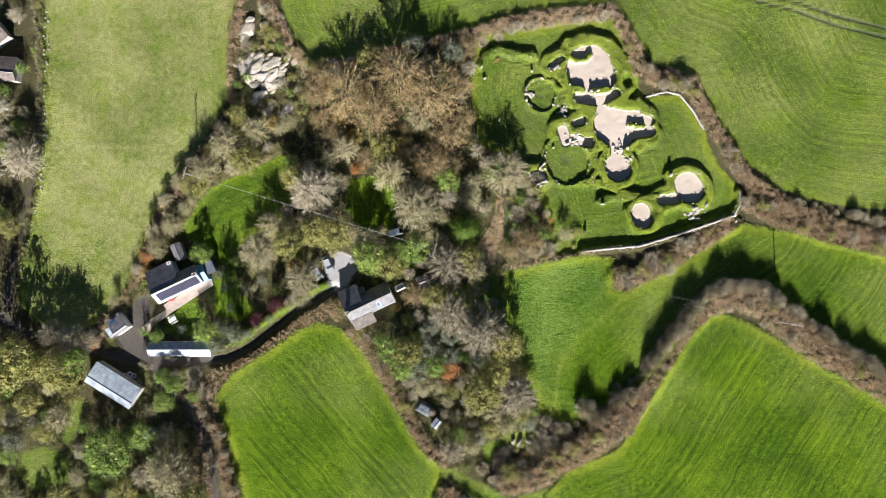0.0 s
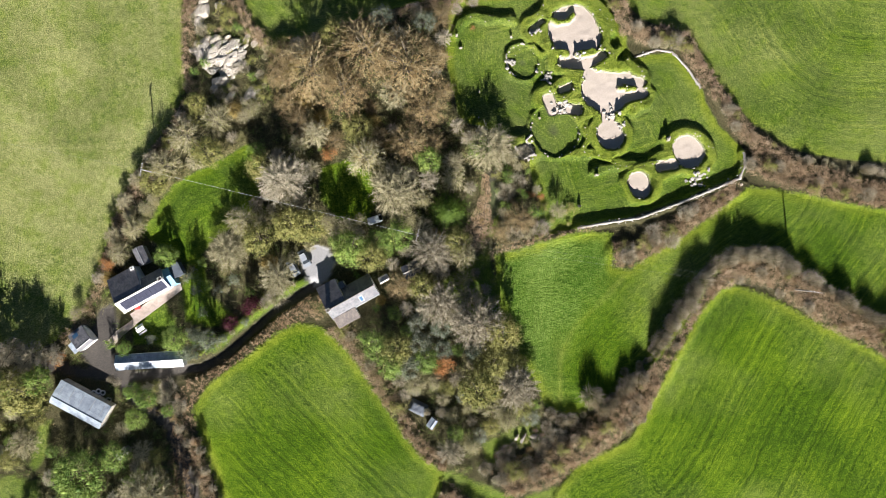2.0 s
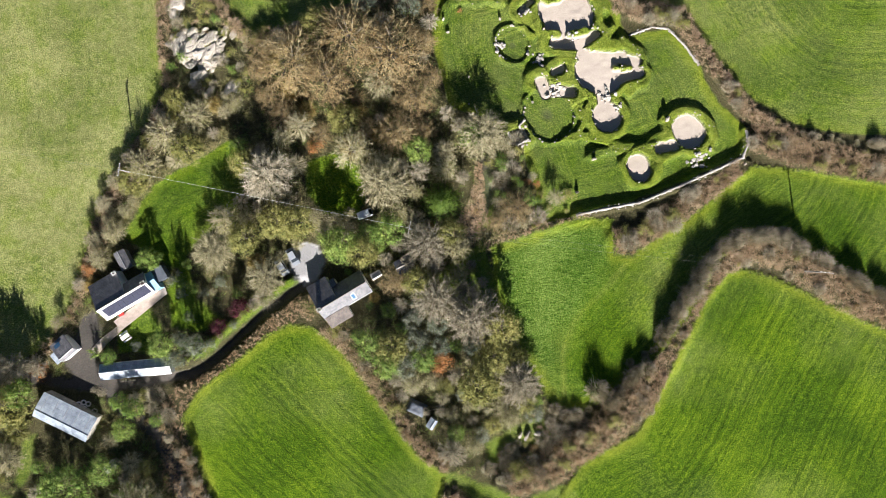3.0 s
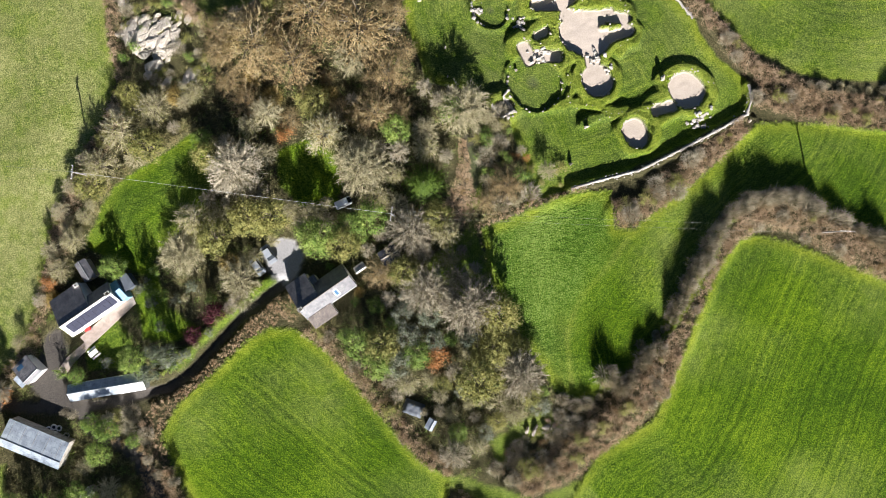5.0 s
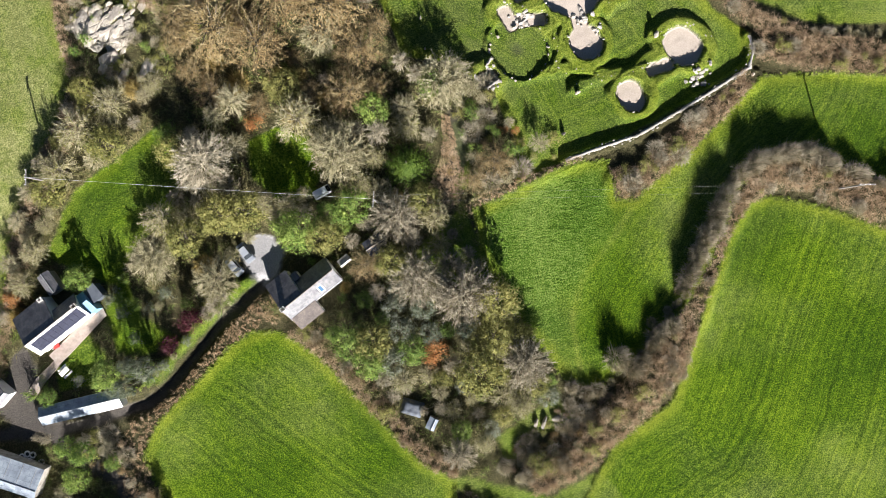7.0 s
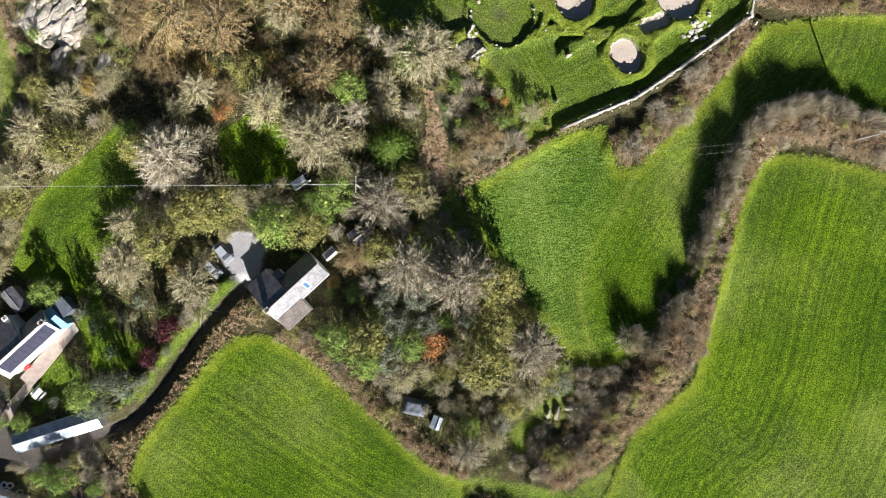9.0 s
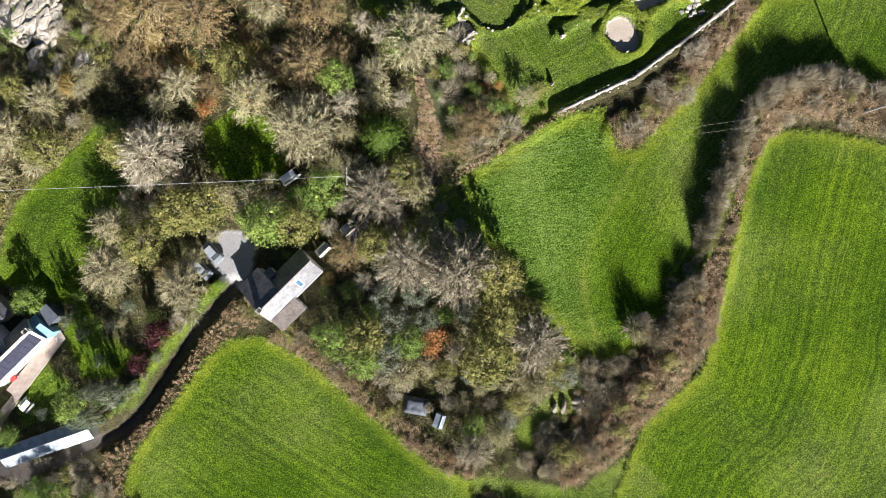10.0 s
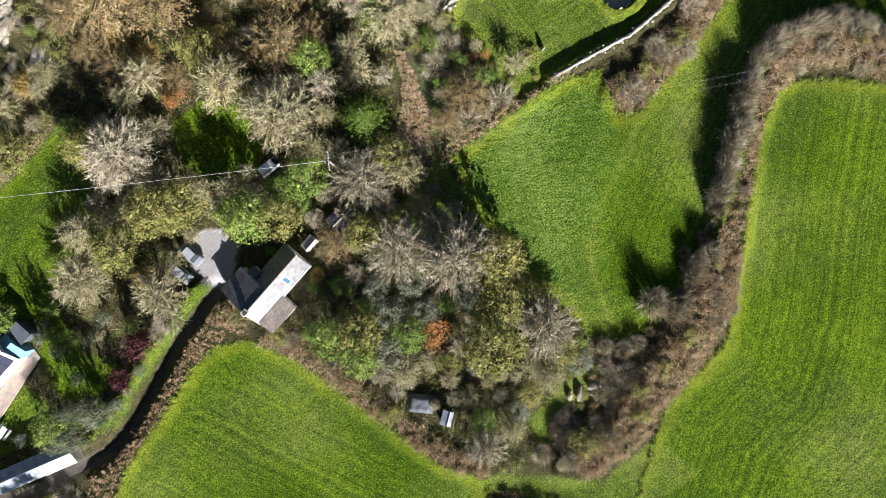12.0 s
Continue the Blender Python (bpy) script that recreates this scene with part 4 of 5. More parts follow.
def skeleton(root, height, radius, limbs=8, thick=0.2):
    """Trunk and limbs; returns the limbs' ends."""
    bm = bmesh.new()
    fork = Vector((0.1, 0.05, height * 0.3))
    tube(bm, (0, 0, -0.3), fork, thick, thick * 0.75, 8)
    ends = []
    for k in range(limbs):
        a = 2 * math.pi * (k + rng.uniform(-0.3, 0.3)) / limbs
        out, up = radius * rng.uniform(0.25, 0.62), height * rng.uniform(0.55, 0.85)
        mid = Vector((math.cos(a) * out * 0.5, math.sin(a) * out * 0.5, height * 0.3 + (up - height * 0.3) * 0.6))
        end = Vector((math.cos(a + 0.2) * out, math.sin(a + 0.2) * out, up))
        tube(bm, fork, mid, thick * 0.5, thick * 0.35, 5)
        tube(bm, mid, end, thick * 0.35, thick * 0.14, 5)
        ends.append((mid, end))
    part("trunk", bm, M_BARK, root, "forked grey-brown trunk with limbs")
    return ends


def bare_tree(label, mat, height=7.0, radius=4.0, boughs=125, per=25, leaf_mat=None, leaf_count=0):
    """Limbs fork into boughs, and each bough carries a spray of fine twigs."""
    root = thing("bare_tree", Matrix(), label, "tree", "trees of the wood")
    ends = skeleton(root, height, radius, 10)
    centre = np.array([0, 0, height * 0.4])
    d = dome(boughs, -0.25)
    reach = rng.uniform(0.7, 1.0, boughs)[:, None] * np.array([radius, radius, height * 0.58])
    tip = centre + d * reach
    limb = np.array([ends[int(q)][int(q * 7) % 2] for q in rng.integers(0, len(ends), boughs)])
    foot = limb * 0.45 + (centre + d * reach * 0.3) * 0.55
    along_bough = rng.uniform(0.35, 1.0, (boughs, per, 1))
    base = (foot[:, None] + (tip - foot)[:, None] * along_bough).reshape(-1, 3)
    way = (tip - foot) / (np.linalg.norm(tip - foot, axis=1, keepdims=True) + 1e-9)
    aim = np.repeat(way, per, 0) + rng.normal(size=(boughs * per, 3)) * 0.8 + np.array([0, 0, 0.1])
    aim /= np.linalg.norm(aim, axis=1, keepdims=True)
    end = base + aim * (rng.uniform(0.3, 0.95, boughs * per) * (radius / 4.0) ** 0.5)[:, None]
    twigs = slivers(base, end, rng.uniform(0.024, 0.052, boughs * per))
    mesh_part("crown", joined(spikes(foot, tip, rng.uniform(0.022, 0.04, boughs)), twigs), mat, root, "leafless twiggy crown")
    if leaf_mat:
        pick = rng.integers(0, len(base), leaf_count)
        c = base[pick] + (end[pick] - base[pick]) * rng.uniform(0.2, 1.1, (leaf_count, 1)) + rng.normal(size=(leaf_count, 3)) * 0.12
        mesh_part("leaf_cover", leaves(c, rng.uniform(0.05, 0.11, leaf_count), facing=np.repeat(way, per, 0)[pick]), leaf_mat, root)
    return root


def leafy_tree(label, mat, height=6.0, radius=3.2, clumps=72, per=40, leaf=0.112, name="leafy_tree"):
    root = thing(name, Matrix(), label, "tree", "trees of the wood")
    skeleton(root, height, radius, 7, 0.18)
    d = dome(clumps, -0.4)
    lump = 0.6 + 0.42 * rng.random(clumps)
    c = np.array([0, 0, height * 0.48]) + d * lump[:, None] * np.array([radius * 0.86, radius * 0.86, height * 0.46])
    e = dome(clumps * per, -0.35)
    size = rng.uniform(0.42, 0.9, clumps) * radius / 3.2
    pts = np.repeat(c, per, 0) + e * np.repeat(size, per)[:, None] * rng.uniform(0.6, 1.45, (clumps * per, 1)) * np.array([1, 1, 0.85])
    mesh_part("crown", joined(hearts(c, size * 0.36), leaves(pts, rng.uniform(0.6, 1.3, len(pts)) * leaf, facing=e)), mat, root)
    return root


def conifer(label, mat, height=7.0, radius=3.6, tiers=7):
    """Tiers of drooping feathery boughs round a straight trunk."""
    root = thing("conifer", Matrix(), label, "tree", "trees of the wood")
    part("trunk", tube(bmesh.new(), (0, 0, -0.3), (0, 0, height * 0.95), 0.22, 0.05, 8), M_BARK, root)
    pts, sizes, ways, ribs = [], [], [], []
    for k in range(tiers):
        z, r, n = height * (0.22 + 0.75 * k / tiers), radius * (1 - 0.85 * k / tiers), 24 - 2 * k
        for j in range(n):
            a = 2 * math.pi * (j + rng.uniform(0, 0.8)) / n
            out = np.array([math.cos(a), math.sin(a), 0.0])
            tip = out * r * rng.uniform(0.75, 1.08) + np.array([0, 0, z - r * 0.22])
            ribs.append((np.array([0, 0, z]), tip))
            f = rng.uniform(0.25, 1.0, 30)[:, None]
            wide = rng.normal(size=(30, 1)) * 0.16 * (1.25 - f) * r * 0.5
            pts.append(np.array([0, 0, z]) * (1 - f) + tip * f + wide * np.array([-out[1], out[0], 0]) + rng.normal(size=(30, 3)) * 0.05)
            ways.append(np.tile(out * 0.5 + np.array([0, 0, 0.7]), (30, 1)))
    p = np.concatenate(pts)
    ribs = np.array(ribs)
    mesh_part("crown", joined(spikes(ribs[:, 0], ribs[:, 1], np.full(len(ribs), 0.05)), leaves(p, rng.uniform(0.09, 0.17, len(p)), 0.4, facing=np.concatenate(ways))), mat, root, "feathery green boughs in tiers")
    return root


def shrub(label, mat, height=1.7, radius=1.4, clumps=16, per=30, leaf=0.08, name="shrub", group="shrubs"):
    root = thing(name, Matrix(), label, "shrub" if name == "shrub" else "bracken", group)
    bm = bmesh.new()
    for k in range(5):
        a = 2 * math.pi * k / 5 + 0.3
        tube(bm, (0.05 * math.cos(a), 0.05 * math.sin(a), -0.2), (radius * 0.5 * math.cos(a), radius * 0.5 * math.sin(a), height * 0.7), 0.04, 0.015, 4)
    part("stem", bm, M_BARK, root)
    d = dome(clumps, 0.0)
    c = np.array([0, 0, height * 0.3]) + d * rng.uniform(0.4, 0.9, (clumps, 1)) * np.array([radius * 0.85, radius * 0.85, height * 0.6])
    e = dome(clumps * per, -0.3)
    size = rng.uniform(0.28, 0.52, clumps) * radius / 1.4
    pts = np.repeat(c, per, 0) + e * np.repeat(size, per)[:, None] * rng.uniform(0.6, 1.5, (clumps * per, 1))
    pts[:, 2] = np.maximum(pts[:, 2], 0.03)
    mesh_part("crown", joined(hearts(c, size * 0.32), leaves(pts, rng.uniform(0.6, 1.3, len(pts)) * leaf, facing=e)), mat, root)
    return root


def brush(label, mat, height=1.9, radius=1.7, stems=760):
    """A leafless thicket bush of upright twigs."""
    root = thing("thicket", Matrix(), label, "shrub", "shrubs")
    d = dome(stems, 0.1)
    foot = d * np.array([radius * 0.35, radius * 0.35, 0.0]) + np.array([0, 0, 0.02])
    mid = foot + d * np.array([radius * 0.4, radius * 0.4, height * 0.45]) * rng.uniform(0.7, 1.1, (stems, 1))
    end = mid + (d + rng.normal(size=(stems, 3)) * 0.5) * np.array([radius * 0.4, radius * 0.4, height * 0.45])
    main = spikes(foot[:60], mid[:60] * np.array([1, 1, 1.1]), np.full(60, 0.03))
    part("stem", tube(bmesh.new(), (0, 0, -0.2), (0.05, 0, height * 0.5), 0.06, 0.02, 5), M_BARK, root)
    mesh_part("crown", joined(main, slivers(mid, end, rng.uniform(0.022, 0.045, stems))), mat, root, "tangle of bare twigs")
    return root


KINDS = {
    "bare": [bare_tree("leafless grey-brown tree with a fine twiggy crown", M_TWIG) for _ in range(3)],
    "pale": [bare_tree("leafless tree with pale lichened twigs", M_TWIG_PALE) for _ in range(2)],
    "bare_big": [bare_tree("spreading leafless grey-brown tree with fine twigs", M_TWIG, 8.0, 5.6, 230, 26) for _ in range(2)],
    "pale_big": [bare_tree("spreading leafless tree with pale lichened twigs", M_TWIG_PALE, 8.0, 5.6, 230, 26) for _ in range(2)],
    "russet": [bare_tree("half-bare tree with russet autumn leaves", M_TWIG_BROWN, per=10, leaf_mat=M_RUSSET, leaf_count=2500) for _ in range(2)],
    "mossy": [bare_tree("half-bare tree with ivy and olive leaves", M_TWIG_PALE, per=13, leaf_mat=M_OLIVE, leaf_count=1300) for _ in range(2)],
    "green": [leafy_tree("evergreen tree with a dense green crown", M_GREEN) for _ in range(3)],
    "green_big": [leafy_tree("broad evergreen tree with a dense green crown", M_GREEN, 7.5, 5.2, 130, 58, 0.12)],
    "olive": [leafy_tree("tree with an olive-green leafy crown", M_OLIVE) for _ in range(2)],
    "silver": [leafy_tree("grey-green leafy tree at the wood's edge", M_SILVER, 5.0, 3.0, 60, 44, 0.085) for _ in range(2)],
    "dark": [conifer("dark green conifer with feathery tiered boughs", M_DARKGREEN)],
    "gold": [brush("golden-brown leafless bush among trees", M_GOLD)],
    "crimson": [shrub("crimson-leaved ornamental bush beside the lane", M_CRIMSON, 2.0, 1.8, 24, 34)],
    "orange": [shrub("orange-brown autumn bush among bare trees", M_ORANGE, 2.0, 1.8, 24, 34)],
    "bush": [shrub("small rounded green garden shrub", M_GREEN) for _ in range(2)],
    "gorse": [shrub("low olive-green gorse bush in rough scrub", M_OLIVE) for _ in range(2)],
    "grey": [shrub("grey-green variegated shrub in the garden", M_SILVER) for _ in range(2)],
    "thicket": [brush("leafless brown bramble thicket in a hedge", M_TWIG), brush("leafless pale thicket bush", M_TWIG_PALE)],
    "bracken": [shrub("brown withered clump of bracken", M_BRACKEN, 1.4, 1.5, 18, 26, 0.075, "bracken_clump", "bracken clumps"), shrub("russet withered clump of bracken", M_RUSSET, 1.4, 1.5, 18, 26, 0.075, "bracken_clump", "bracken clumps")],
}
RADIUS = {"gold": 1.7, "green_big": 5.2, "bare_big": 5.6, "pale_big": 5.6, "bare": 4.0, "pale": 4.0, "russet": 4.0, "mossy": 4.0, "green": 3.2, "olive": 3.2, "silver": 3.0, "dark": 3.6, "crimson": 1.8, "orange": 1.8, "bush": 1.4, "gorse": 1.4, "grey": 1.4, "thicket": 1.7, "bracken": 1.5}
USED = set()
PLANTED = []


def plant(kind, x, y, r, tall=1.0):
    """A plant of that kind with a crown r metres in radius."""
    if kind in ("bare", "pale", "green") and r > 4.2:
        kind += "_big"
    protos = KINDS[kind]
    proto = protos[int(rng.integers(len(protos)))]
    k = r / RADIUS[kind]
    m = pose(x, y, level(x, y), 0, 0, float(rng.uniform(0, 360))) @ Matrix.Diagonal((k, k, k * tall * float(rng.uniform(0.9, 1.12)), 1))
    if proto in USED:
        copy_thing(proto, m)
    else:
        USED.add(proto)
        proto.matrix_world = m
    PLANTED.append((x, y, r))


def grove(kind, *uvr, h=4.0, tall=1.0):
    """Single plants by plan place and crown radius in plan units."""
    for u, v, r in zip(uvr[0::3], uvr[1::3], uvr[2::3]):
        x, y = at(u, v, h)
        plant(kind, x, y, r * UNIT, tall)


BUILT = [(xa + 4.5, ya + 3.0, 6.5), (xb + 4.2, yb + 2.5, 6.2), (*at(196, 684), 6.0), (*at(206, 575), 3.2), (*at(275, 619), 2.6), (*at(300, 619), 2.6), (*at(328, 619), 2.6), (*at(355, 619), 2.6), (*at(605, 478), 3.6), (*at(574, 474), 2.0), (*at(20, 115), 5.0), (*at(698, 411), 2.2), (*at(750, 724), 2.2), (*at(772, 751), 1.8), (*at(708, 509), 1.2), (*at(185, 716), 3.6), (*at(222, 736), 3.0), (*at(232, 668), 2.0), (*at(305, 566), 2.0), (*at(320, 540), 3.5), (*at(822, 406), 3.0), (*at(880, 395), 1.7), (*at(865, 442), 2.6), (*at(886, 366), 1.2)]


def free(x, y, r, pack):
    if any(math.hypot(x - a, y - b) < c + r * 0.6 for a, b, c in BUILT):
        return False
    if sd_line(np.array([x]), np.array([y]), LANE)[0] < 1.2 + r * 0.5 or sd_line(np.array([x]), np.array([y]), TRACK_WEST)[0] < 0.8 + r * 0.6:
        return False
    return all(math.hypot(x - a, y - b) > pack * (r + c) for a, b, c in PLANTED)


def thick_of(poly, kinds, count, r0, r1, pack=0.72, tall=1.0, keep_out=()):
    """Fill an outline with plants of mixed kinds."""
    lo, hi = poly.min(0), poly.max(0)
    made, names, weights = 0, list(kinds), np.array(list(kinds.values()), float)
    for _ in range(count * 12):
        x, y = rng.uniform(lo, hi)
        r = rng.uniform(r0, r1)
        px, py = np.array([x]), np.array([y])
        if sd_poly(px, py, poly)[0] > -0.2 or any(sd_poly(px, py, k)[0] < r * 0.7 for k in keep_out) or not free(x, y, r, pack):
            continue
        plant(names[int(rng.choice(len(names), p=weights / weights.sum()))], x, y, r, tall * float(rng.uniform(0.78, 1.18)))
        made += 1
        if made >= count:
            break


# landmark trees
grove("pale", 735, 366, 46, 895, 305, 44, 455, 446, 40, 300, 838, 50, 535, 496, 34, 100, 742, 28, 610, 262, 24, 745, 205, 34)
grove("bare", 556, 336, 46, 800, 556, 44, 856, 592, 50, 792, 470, 40, 914, 702, 38, 848, 548, 24, 36, 280, 40, 800, 800, 26)
grove("russet", 660, 195, 52, 700, 135, 42, 610, 160, 40, 770, 165, 44, 795, 235, 40, 735, 522, 24, 940, 425, 26, tall=0.78)
grove("dark", 822, 406, 38, tall=1.1)
grove("green", 658, 455, 31, 358, 588, 24, 190, 800, 46, 880, 302, 22, 270, 598, 16, 350, 448, 18, 640, 440, 24)
grove("green", 245, 775, 32, tall=0.7)
grove("olive", 850, 700, 36, 560, 410, 32, 505, 430, 26, 592, 414, 24, 880, 660, 26, 30, 640, 40, 110, 655, 34, 690, 470, 24)
grove("green", 690, 618, 25, 720, 568, 16, 668, 604, 14, tall=0.78)
grove("mossy", 480, 400, 30, 400, 255, 34, 450, 230, 34, 360, 300, 30, 690, 310, 36, 752, 412, 24, 300, 400, 24, 272, 440, 24)
grove("silver", 760, 620, 22, 740, 660, 26, 730, 80, 26, 800, 90, 24, tall=1.1)
grove("silver", 420, 590, 20, 395, 605, 20, 405, 580, 16, tall=1.9)
grove("crimson", 452, 565, 18, 488, 540, 17, h=3.0, tall=1.7)
grove("orange", 632, 298, 17, 800, 655, 20, 790, 660, 14, 880, 105, 5, 960, 385, 8, 975, 390, 7, 165, 605, 16, 258, 455, 14, h=1.5)
grove("gold", 622, 240, 16, 598, 205, 13, 690, 298, 17, 575, 150, 13, 255, 480, 11, 520, 470, 13, 640, 150, 13, 705, 250, 12, 797, 440, 9, 480, 215, 12, 735, 290, 13, 700, 545, 8, h=2.5, tall=1.15)
grove("grey", 465, 495, 14, 435, 510, 10, 400, 505, 11, 410, 545, 10, 385, 575, 12, 320, 585, 10, 520, 330, 8, h=1.2)
# Three bushes added below the crowns to keep sun off the garden lawn.
grove("bush", 392, 590, 11, 408, 594, 11, 424, 584, 11, h=1.2, tall=1.6)
grove("bare", 862, 285, 20, 846, 262, 18, 884, 276, 16, h=6.0, tall=1.6)
grove("bush", 415, 465, 12, 640, 130, 14, 700, 125, 14, 38, 122, 16, 58, 90, 8, 255, 585, 12, 695, 555, 10, 665, 500, 9, h=1.2)

thick_of(outline(566, 128, 640, 104, 720, 90, 830, 75, 842, 130, 832, 200, 838, 270, 800, 310, 700, 300, 640, 280, 580, 255, 555, 180), {"russet": 5, "bare": 4, "pale": 1, "olive": 0.8}, 44, 1.6, 3.6, 0.68, 0.72)
thick_of(outline(515, 285, 570, 270, 620, 290, 615, 370, 640, 410, 700, 420, 720, 320, 810, 300, 870, 330, 890, 400, 880, 460, 800, 525, 730, 530, 690, 490, 640, 480, 610, 445, 560, 450, 500, 460, 470, 500, 425, 470, 425, 430, 505, 400), {"bare": 5, "pale": 4, "mossy": 3, "green": 1.3, "olive": 1.5}, 60, 1.8, 3.6, 0.55, keep_out=(CLEARING, DRIVE))
thick_of(outline(735, 525, 860, 500, 888, 560, 905, 640, 950, 705, 960, 745, 900, 770, 830, 795, 770, 770, 710, 680, 700, 640, 740, 590), {"bare": 4, "pale": 2, "mossy": 3, "green": 3, "olive": 3, "silver": 2}, 60, 1.4, 3.0, 0.55, 0.9, keep_out=(GLADES[2],))
thick_of(outline(-40, 592, 0, 600, 110, 622, 150, 650, 150, 710, 240, 735, 290, 690, 335, 745, 355, 810, 365, 900, 340, 930, -40, 930), {"green": 5, "olive": 4, "pale": 3, "bare": 2, "silver": 1.5}, 66, 1.4, 3.6, 0.68, 0.8, keep_out=tuple(GLADES[:2]))
thick_of(outline(420, 195, 470, 205, 520, 200, 522, 255, 500, 270, 400, 312, 350, 350, 315, 400, 290, 445, 250, 480, 235, 540, 200, 575, 190, 555, 245, 450, 300, 335, 350, 280), {"mossy": 4, "pale": 4, "bare": 3, "olive": 1.5}, 60, 1.2, 2.8, 0.55, 0.8)
thick_of(outline(-40, -30, 40, -30, 50, 60, 54, 240, 50, 330, 20, 430, -10, 520, -40, 520), {"pale": 3, "bare": 3, "olive": 2, "green": 2}, 22, 1.4, 3.4, 0.6)
thick_of(outline(880, 285, 930, 280, 955, 330, 975, 400, 1030, 400, 1030, 440, 960, 452, 900, 460, 905, 400, 895, 340), {"pale": 3, "russet": 1, "gorse": 4, "bush": 4, "thicket": 3, "olive": 1}, 40, 0.8, 2.0, 0.55)
thick_of(outline(370, 480, 400, 470, 440, 500, 500, 510, 570, 500, 560, 525, 500, 555, 470, 580, 420, 615, 380, 615, 375, 570, 430, 560, 470, 540, 420, 520), {"bush": 4, "grey": 3, "thicket": 3, "olive": 1, "gorse": 2, "mossy": 1}, 40, 0.8, 2.0, 0.55, keep_out=(GARDEN_LAWN,))
thick_of(outline(425, 40, 470, 20, 530, 100, 560, 130, 560, 220, 520, 230, 430, 200, 415, 130), {"gorse": 5, "bush": 2, "thicket": 4, "bracken": 4}, 60, 0.7, 1.5, 0.5)
thick_of(outline(845, 830, 880, 800, 960, 760, 985, 790, 940, 840, 880, 860), {"thicket": 4, "bracken": 4, "gorse": 1}, 44, 0.9, 1.8, 0.42)
thick_of(outline(270, 650, 340, 650, 370, 690, 350, 720, 300, 690), {"thicket": 5, "bracken": 2, "gorse": 1}, 18, 1.2, 2.0, 0.6)
thick_of(outline(1085, 470, 1130, 460, 1200, 430, 1296, 392, 1300, 404, 1220, 455, 1150, 500, 1095, 518), {"thicket": 4, "bracken": 6, "gorse": 2}, 34, 0.8, 1.6, 0.6)
thick_of(outline(840, 75, 900, 48, 1090, 22, 1092, 34, 1000, 42, 900, 62, 845, 90), {"thicket": 5, "bracken": 4, "gorse": 1}, 26, 0.7, 1.3, 0.6)
grove("bracken", 866, 440, 12, 852, 452, 12, 876, 424, 10, 858, 430, 9, 884, 408, 7, 640, 572, 9, 655, 590, 9, h=1.0, tall=0.7)
grove("mossy", 560, 466, 13, 588, 448, 13, h=3.0)
# tall trees of the lane's north side that shade the pale field
grove("bare", 80, 590, 30, 115, 600, 34, 150, 602, 28, 60, 602, 26, 95, 618, 30, h=6.0, tall=1.15)
# The next two groves are added, extra tall, to put the clearing in shade.
grove("bare", 668, 432, 20, 634, 428, 20, h=5.0, tall=1.35)
grove("mossy", 622, 410, 20, 650, 420, 20, 674, 408, 14, h=6.0, tall=1.6)
grove("green", 12, 652, 24, 48, 648, 26, 128, 640, 22, h=5.0, tall=1.3)
grove("bare", 88, 646, 26, 300, 668, 16, 330, 690, 16, h=5.0, tall=1.3)
grove("bare", 388, 772, 13, 394, 806, 12, 402, 838, 13, 412, 872, 13, h=3.0, tall=1.2)
# Two slim trees added only to cast shade on the yard.
grove("bare", 256, 652, 11, 246, 646, 9, h=4.0, tall=2.3)
grove("green", 284, 668, 14, 308, 680, 15, 336, 704, 13, h=4.0, tall=1.5)
grove("bare", 362, 762, 13, 372, 826, 13, 350, 738, 12, h=4.0)
grove("bare", 748, 700, 14, 765, 735, 10, h=3.0)


# ---- hedges and undergrowth ----
def along(line, step, jitter):
    out = []
    for (ax, ay), (bx, by) in zip(line[:-1], line[1:]):
        n = max(1, int(math.hypot(bx - ax, by - ay) / step))
        for k in range(n):
            f = (k + rng.uniform(0, 1)) / n
            out.append((ax + (bx - ax) * f + rng.normal() * jitter, ay + (by - ay) * f + rng.normal() * jitter))
    return out


def scrub(name, x, y, mat, label, category, size, per=46, blade=(0.28, 0.14), twigs=0):
    """One mass of small tufts at the given places, with bare twigs standing out of them."""
    z = ground_height(x, y)[0] + 0.03
    n = len(x)
    foot = np.stack([x, y, z], 1)
    spread = rng.uniform(0.6, 1.2, n) * size
    d = dome(n * per, 0.05)
    pts = np.repeat(foot, per, 0) + d * np.repeat(spread, per)[:, None] * rng.uniform(0.45, 1.05, (n * per, 1))
    geo = leaves(pts, rng.uniform(0.5, 1.2, len(pts)) * blade[0], blade[1] / blade[0], 0.1, d)
    if twigs:
        d = dome(n * twigs, 0.1)
        r = np.repeat(spread, twigs)[:, None]
        base = np.repeat(foot, twigs, 0) + d * r * rng.uniform(0.3, 0.8, (n * twigs, 1))
        geo = joined(geo, slivers(base, base + (d + rng.normal(size=d.shape) * 0.6) * r * rng.uniform(0.5, 1.0, (n * twigs, 1)), rng.uniform(0.02, 0.042, n * twigs)))
    me = mesh_of(name, *geo)
    me.materials.append(mat)
    tagged(new(name, me), label, category, kind="stuff")


